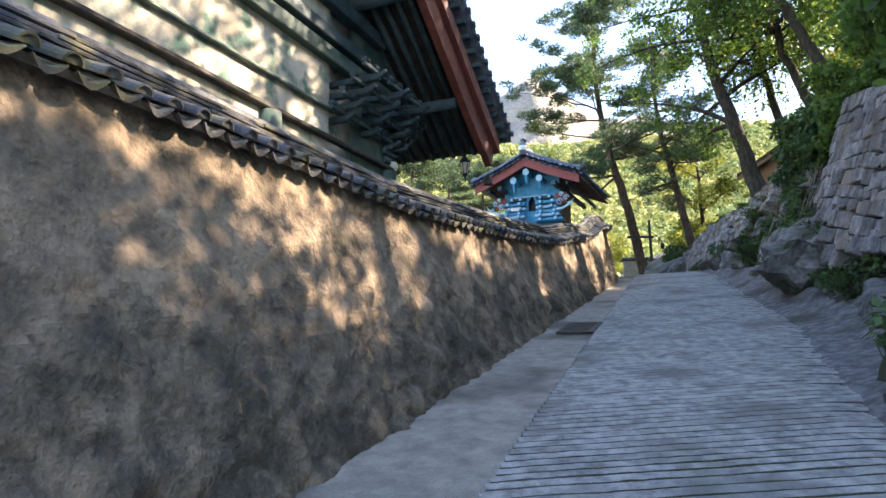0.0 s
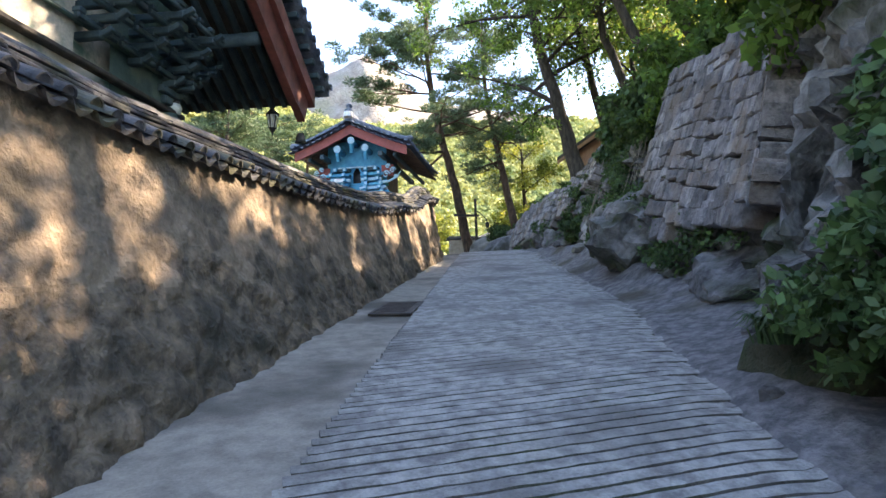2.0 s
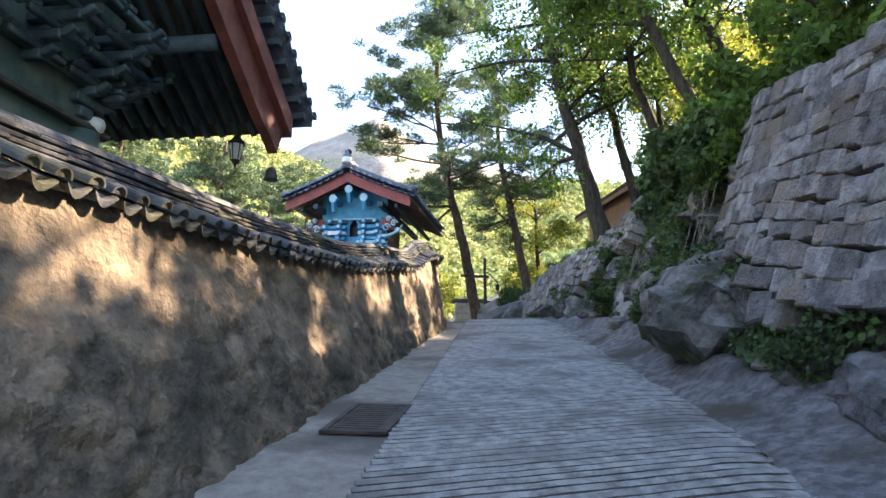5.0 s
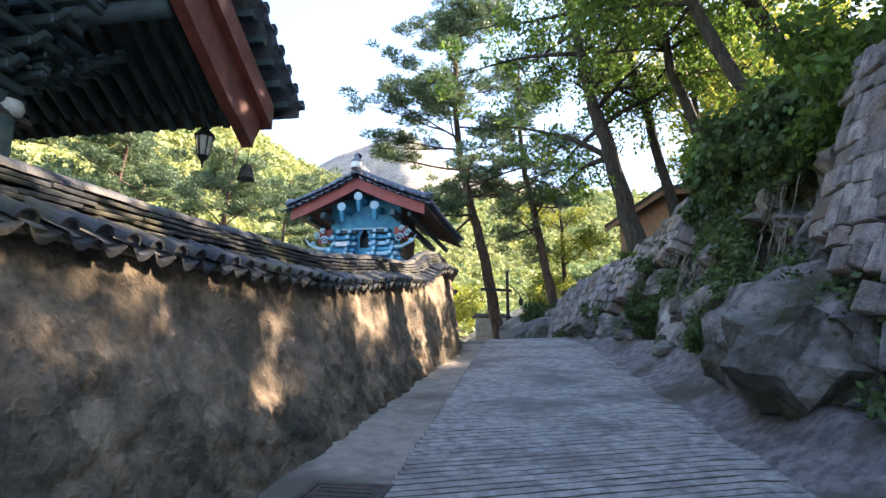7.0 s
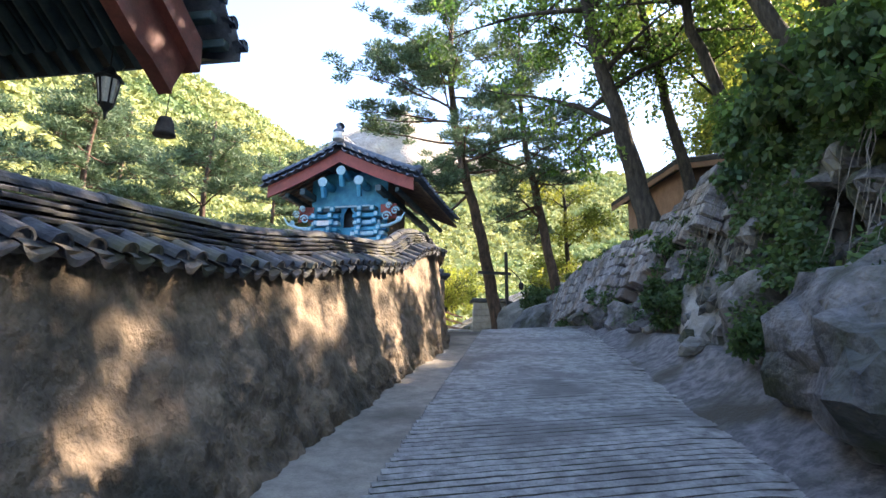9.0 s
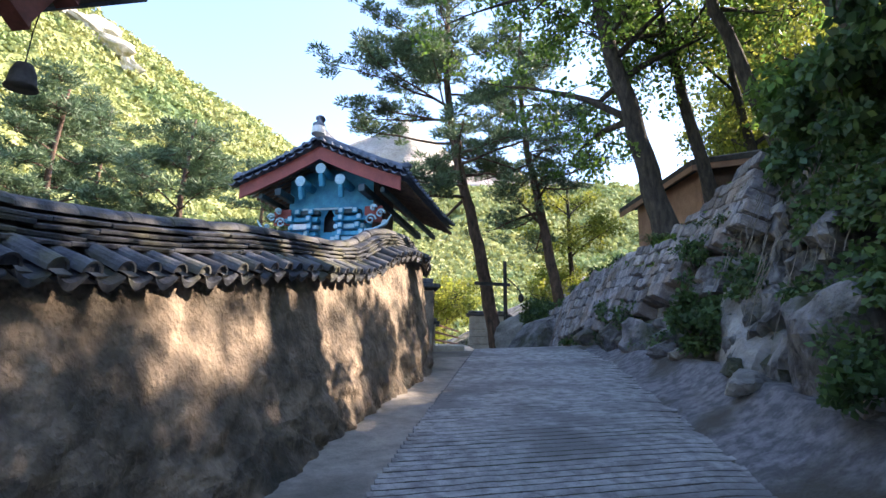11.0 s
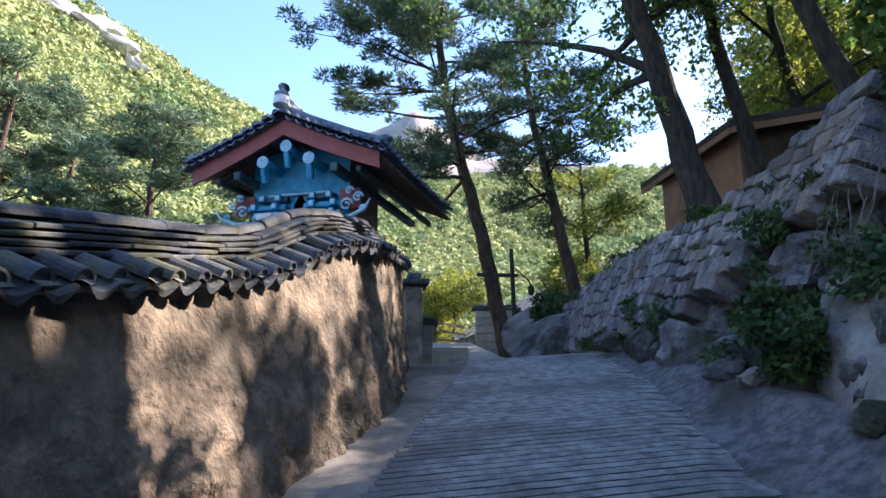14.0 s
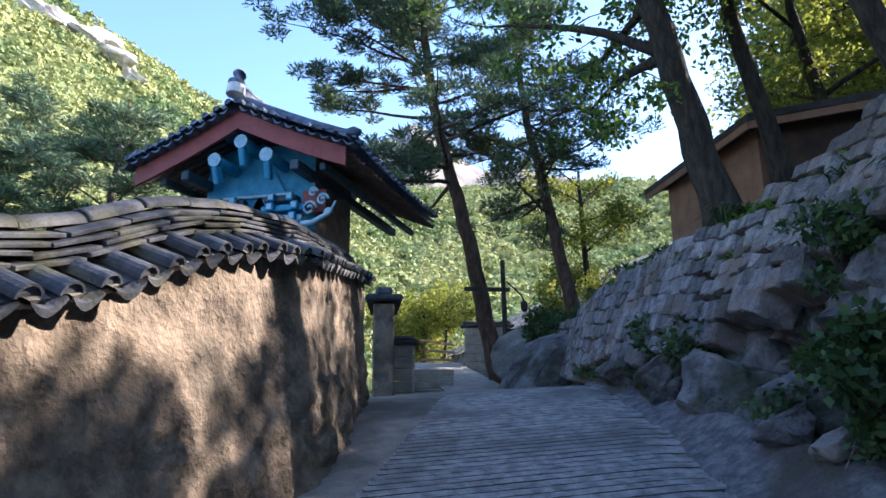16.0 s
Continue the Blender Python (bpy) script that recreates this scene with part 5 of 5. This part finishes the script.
for i, (a, b) in enumerate(((P1, P2), (P2, P3))):
    va, vb = bm.verts.new((a.x, a.y, 9.7)), bm.verts.new((b.x, b.y, 9.7))
    bm.faces.new((e[i], e[i + 1], vb, va))
part("roof", bm, M_dark, hut, "dark tiled roof")
bm = bmesh.new()
beam(bm, edge[0] + Vector((0.05, 0, -0.08)), edge[1] + Vector((0.05, 0.05, -0.08)), 0.06, 0.2, 0)
beam(bm, edge[1] + Vector((0.05, 0.05, -0.08)), edge[2] + Vector((0.05, 0.05, -0.08)), 0.06, 0.2, 0)
part("eave_board", bm, M_hutwall, hut, "salmon painted eave board")


# ---- rocks and stone walls of the bank ----
def rock(x, y, z, size, seed, label, material=None, turn=(0, 0, 0), facets=22, rough=0.13):
    ob = part("rock", rock_bm(seed, size, facets, rough, 4), material or M_rock, smooth=False)
    ob.matrix_world = pose(x, y, z, *turn)
    return tagged(ob, label, "rock", "rocks along the bank")


rock(7.3, 11.6, 2.65, (1.15, 1.8, 1.15), 201, "dark flat-faced boulder jutting from the bank foot", turn=(0, 8, -15), facets=16, rough=0.3)
rock(4.55, 4.9, ground_z(3.6, 4.9) + 0.1, (0.6, 1.0, 0.65), 216, "low mossy mound of earth at the bank foot", M_moss, (0, 0, 10), 6, 0.3)
rock(6.3, 8.3, 1.85, (0.7, 1.5, 0.6), 202, "mossy slanting slab of rock at the bank foot", turn=(20, -20, -20))
rock(5.75, 6.5, 1.6, (0.55, 0.95, 0.75), 203, "leaning grey rock at the bank foot", turn=(0, 20, -25))
rock(9.45, 17.0, 3.55, (0.6, 1.5, 1.25), 204, "pale flat rock face in the bank", M_palerock, (0, 15, -20))
rock(8.75, 15.0, 3.4, (0.8, 1.2, 1.1), 205, "dark rock face under hanging roots", turn=(0, 12, -20))
rock(9.75, 19.0, 3.65, (0.6, 0.7, 0.65), 206, "cracked grey rock at the wall foot", turn=(0, 0, 30))
rock(9.85, 20.3, 3.75, (0.6, 0.8, 0.6), 207, "cracked grey rock at the wall foot", turn=(10, 0, 10))
rock(9.95, 21.5, 3.9, (0.5, 0.7, 0.5), 208, "grey rock at the wall foot", turn=(0, 10, 60))
rock(10.2, 23.0, 4.0, (0.5, 0.8, 0.5), 209, "grey rock at the wall foot", turn=(0, 0, 15))
slab = bmesh.new()
prof = [(-1.15, -0.6), (-1.05, 0.0), (-0.55, 0.75), (-0.1, 1.28), (0.35, 1.45), (0.85, 1.32), (1.15, 0.85), (1.3, -0.6)]
rows = []
for yy, k in ((-0.7, 0.8), (-0.55, 0.97), (0.0, 1.0), (0.5, 0.98), (0.9, 0.7)):
    rows.append([(x * k + 0.05 * fbm(x, yy, z, 1.5), yy + 0.12 * fbm(x, yy, z, 0.9), z * k) for x, z in prof])
grid_mesh(slab, rows)
slab.faces.new([v for v in slab.verts][:8][::-1])
bmesh.ops.subdivide_edges(slab, edges=list(slab.edges), cuts=2, use_grid_fill=True)
for v in slab.verts:
    v.co += Vector((0.03, 0.06, 0.03)) * fbm(v.co.x, v.co.y, v.co.z, 3.0, 3)
ob = part("rock", slab, M_rock)
ob.matrix_world = pose(10.75, 28.2, 3.55, 0, 0, 8)
tagged(ob, "large dark slanting slab of rock past the crest", "rock", "rocks along the bank")
rock(12.0, 31.5, 4.6, (1.6, 0.8, 1.1), 211, "pale flat-faced rock past the crest", M_palerock, (0, -5, 10), 10, 0.06)
rock(10.0, 18.2, 4.6, (0.7, 0.8, 0.5), 212, "grey slab of rock in the bank", turn=(0, 30, 0))
for i, (x, y, s) in enumerate(((7.35, 12.9, 0.22), (6.5, 10.1, 0.20), (6.3, 9.6, 0.16), (8.3, 15.9, 0.25), (8.6, 16.5, 0.18), (6.15, 8.7, 0.18), (4.85, 6.5, 0.12), (9.15, 18.3, 0.22), (9.25, 18.9, 0.26), (8.05, 14.2, 0.18), (3.75, 5.2, 0.10))):
    rock(x, y, ground_z(x, y) + s * 0.3, (s, s * 1.2, s * 0.8), 230 + i, "loose grey stone lying at the road edge", M_palerock if i % 2 else M_rock, (0, 0, i * 37))

STONES = []
for i in range(12):
    rr = random.Random(300 + i)
    bm = bmesh.new()
    bmesh.ops.create_cube(bm, size=1.0)
    bm.verts.ensure_lookup_table()
    for v in bm.verts:
        v.co += Vector((rr.uniform(-0.10, 0.05) * v.co.x * 2, rr.uniform(-0.02, 0.02), rr.uniform(-0.12, 0.05) * v.co.z * 2))
    bmesh.ops.bevel(bm, geom=list(bm.edges), offset=0.055, segments=1, affect="EDGES")
    for v in bm.verts:
        v.co += Vector((rr.uniform(-0.035, 0.035), rr.uniform(-0.02, 0.02), rr.uniform(-0.035, 0.035)))
    STONES.append(mesh_of(bm, "stone", M_stone))


def masonry(name, label, y0, y1, lo, hi, seed, w=(0.15, 0.34), h=(0.16, 0.27)):
    """Courses of rough blocks on the face of the bank between the heights lo(y) and hi(y)."""
    rng = random.Random(seed)
    wl = tagged(empty(name), label, "stone wall", kind="structure")
    base = 0.0
    while base < 4:
        ch = rng.uniform(*h)
        y = y0 + rng.uniform(0, 0.2)
        while y < y1:
            ww = rng.uniform(*w)
            hh = base + ch / 2 + 0.07 * math.sin(y * 1.7 + base * 2.1)
            if lo(y) < hh < hi(y):
                hh += rng.uniform(-0.03, 0.03)
                p = bank(y + ww / 2, hh)
                q = bank(y + ww / 2 + 0.2, hh) - bank(y + ww / 2 - 0.2, hh)
                up = bank(y + ww / 2, hh + 0.2) - bank(y + ww / 2, hh - 0.2)
                q.z *= 0.85
                mtx = frame_of(p + Vector((rng.uniform(-0.015, 0.02), 0, 0)), q, up)
                mtx = mtx @ pose(0, 0, 0, rng.uniform(-3, 3), rng.uniform(-8, 8), rng.uniform(-3, 3)) @ Matrix.Diagonal((ww * rng.uniform(1.02, 1.1), rng.uniform(0.385, 0.42), ch * rng.uniform(0.9, 1.3), 1))
                shared("stone", STONES[rng.randrange(12)], mtx, wl)
            y += ww
        base += ch


masonry("wall_stone_near", "retaining wall of rough grey and pinkish granite blocks", 6.5, 11.2, lambda y: lerp(NEAR_LO, y)[0], lambda y: top_h(y) + 0.05, 61, (0.18, 0.42), (0.18, 0.30))
masonry("wall_stone_far", "retaining wall of rough grey granite blocks above the lane", 17.2, 30.5, lambda y: lerp(FAR_LO, y)[0], lambda y: top_h(y) + 0.08, 62)

# ---- plants on the bank ----
def shrub(at, clumps, leaves, size, seed, label, material=None, hang=0.3, name="shrub"):
    sh = tagged(empty(name, at), label, "plant", "plants on the bank")
    rng = random.Random(seed)
    for c, r in clumps:
        bm = bmesh.new()
        lp = limb_path((0, 0, 0), c, Vector(c).length, rng, 0, 4, 0.2)
        tube(bm, lp, [0.02, 0.016, 0.012, 0.008, 0.005], 5)
        part("stem", bm, M_bark, sh)
    leaf_cloud("leaves", clumps, leaves, size, material or M_ivy, sh, seed, 0.8, hang)
    return sh


def clumps_round(rng, n, ext, r):
    return [(Vector((rng.uniform(-1, 1) * ext[0], rng.uniform(-1, 1) * ext[1], rng.uniform(-0.2, 1) * ext[2])), rng.uniform(0.6, 1.2) * r) for _ in range(n)]


rng = random.Random(9)
# overhanging shrubs along the bank's top
for i, y in enumerate((2.0, 3.4, 5.7, 11.8, 13.2, 14.5, 15.8, 17.0)):
    t = bank(y, top_h(y))
    shrub(t + Vector((0.5 if y < 12 else 1.2, 0, 0.0 if y < 12 else 0.4)), clumps_round(rng, 16, (1.0, 0.9, 1.2), 0.42), 4200 if y < 12 else 3000, 0.15, 400 + i, "overhanging green shrub on the bank top", M_leaf, 0.7)
for i, y in enumerate((7.5, 8.6, 9.7, 10.8)):
    t = bank(y, top_h(y))
    shrub(t + Vector((1.3, 0, 0.5)), clumps_round(rng, 16, (0.9, 0.9, 1.2), 0.42), 4200, 0.15, 420 + i, "green shrub above the stone wall", M_leaf, 0.5)
for i, y in enumerate((13.3, 15.4)):
    t = bank(y, top_h(y) - 0.5)
    shrub(t + Vector((0.0, 0, 0.1)), clumps_round(rng, 14, (0.45, 0.7, 0.8), 0.34), 3000, 0.14, 430 + i, "hanging ivy and ferns over the bank", M_ivy, 1.0)
def bank_leaves(name, label, y0, y1, h0, h1, count, size, seed, thresh, material):
    """Creeping leaves over the bank's face, in patches."""
    rng = random.Random(seed)
    vl, fl = [], []
    while len(fl) < count:
        y, h = rng.uniform(y0, y1), rng.uniform(h0, h1)
        if h > top_h(y) + 0.2 or fbm(y, h * 1.3, seed, 0.9, 3) < thresh:
            continue
        p = bank(y, h) + Vector((rng.uniform(-0.14, 0.12), 0, rng.uniform(-0.03, 0.05)))
        u = Vector((rng.uniform(-1, 0.1), rng.uniform(-1, 1), rng.uniform(-1, 0.5))).normalized()
        v = u.cross(Vector((rng.gauss(-0.6, 0.6), rng.gauss(0, 0.6), rng.gauss(0.6, 0.5)))).normalized()
        L = size * rng.uniform(0.5, 1.3)
        b = len(vl)
        vl += [p, p + u * L * 0.5 + v * L * 0.36, p + u * L, p + u * L * 0.5 - v * L * 0.36]
        fl.append((b, b + 1, b + 2, b + 3))
    me = bpy.data.meshes.new(name)
    me.from_pydata(vl, [], fl)
    me.materials.append(material)
    tagged(new(name, me), label, "ivy", kind="stuff")


bank_leaves("creeping_plants", "creeping ivy and weeds over the earth bank", -3, 4.7, 0.25, 3.6, 19000, 0.10, 1, -0.05, M_ivy)
bank_leaves("creeping_plants", "ivy and ferns hanging over the earth bank", 12.4, 17.8, 0.9, 3.4, 9000, 0.09, 2, 0.12, M_ivy)
bank_leaves("creeping_plants", "weeds growing among the bank's stones", 7, 13, 0.1, 1.6, 3000, 0.08, 3, 0.12, M_ivy)
bank_leaves("creeping_plants", "weeds growing among the wall stones", 17.6, 29, 0.1, 2.4, 9000, 0.07, 4, 0.18, M_ivy)
bank_leaves("creeping_plants", "leafy weeds along the top of the stone wall", 18, 30, 1.6, 3.0, 6000, 0.10, 5, -0.2, M_leaf)


def root_strands(name, label, y0, y1, n, seed):
    """Thin dry roots hanging down the bank."""
    rng = random.Random(seed)
    bm = bmesh.new()
    for _ in range(n):
        y = rng.uniform(y0, y1)
        h = rng.uniform(1.2, top_h(y))
        L = rng.uniform(0.4, 1.3)
        dy = rng.uniform(-0.3, 0.3)
        pts = [bank(y + dy * k / 5 + rng.uniform(-0.04, 0.04), h - L * k / 5) + Vector((-0.08 + 0.02 * rng.random(), 0, 0)) for k in range(6)]
        tube(bm, pts, [0.008, 0.007, 0.006, 0.005, 0.004, 0.003], 4, False)
    ob = part(name, bm, M_mortar)
    tagged(ob, label, "roots", kind="stuff")


root_strands("dry_roots", "dry pale roots and stems hanging down the bank", 12.3, 18.0, 60, 8)

# low plants at the foot
for i, (y, h, e, n) in enumerate(((18.2, 0.35, 0.5, 2600), (17.7, 0.3, 0.35, 1500), (9.4, 0.2, 0.2, 250), (10.0, 0.2, 0.2, 250), (4.1, 0.8, 0.4, 1500), (3.8, 0.6, 0.45, 1500), (20.9, 0.5, 0.35, 900), (22.2, 0.6, 0.3, 800), (18.7, 1.3, 0.5, 900), (14.0, 0.3, 0.35, 900), (11.9, 0.9, 0.3, 700))):
    p = bank(y, h)
    shrub(p + Vector((-0.05, 0, 0)), clumps_round(rng, 9, (e * 0.6, e, e), 0.22), n, 0.085, 450 + i, "low leafy green plant at the bank foot", M_ivy, 0.2)


def grass_tuft(at, n, L, seed, label):
    rng = random.Random(seed)
    bm = bmesh.new()
    for _ in range(n):
        a = rng.uniform(0, 2 * math.pi)
        d = Vector((math.cos(a), math.sin(a), 0))
        s = d.cross(Vector((0, 0, 1))) * 0.008
        b = Vector((rng.uniform(-1, 1), rng.uniform(-1, 1), 0)) * L * 0.35
        l = L * rng.uniform(0.6, 1.1)
        pts = [b, b + d * l * 0.2 + Vector((0, 0, l * 0.5)), b + d * l * 0.5 + Vector((0, 0, l * 0.62)), b + d * l * 0.85 + Vector((0, 0, l * 0.42))]
        grid_mesh(bm, [[p - s * k, p + s * k] for p, k in zip(pts, (1, 1.2, 0.9, 0.2))])
    ob = part("grass_tuft", bm, M_ivy)
    ob.location = at
    return tagged(ob, label, "grass", "grass on the bank")


for i, (y, h, n, L) in enumerate(((4.9, 0.45, 160, 0.45), (5.3, 0.3, 120, 0.35), (4.4, 0.6, 140, 0.4), (18.9, 2.0, 120, 0.4), (18.0, 1.9, 120, 0.4), (19.6, 1.6, 90, 0.3), (24, 1.7, 140, 0.4), (22.5, 1.8, 140, 0.4), (21, 2.1, 140, 0.4), (26, 1.5, 140, 0.45), (9.5, 0.9, 90, 0.3), (12.4, 2.6, 120, 0.4))):
    grass_tuft(bank(y, h), n, L, 500 + i, "tuft of long green grass on the bank")
shrub(Vector((12.3, 30.0, 5.1)), clumps_round(rng, 12, (1.0, 0.6, 0.5), 0.35), 4000, 0.12, 480, "dark green bush above the slanting rock", M_ivy)
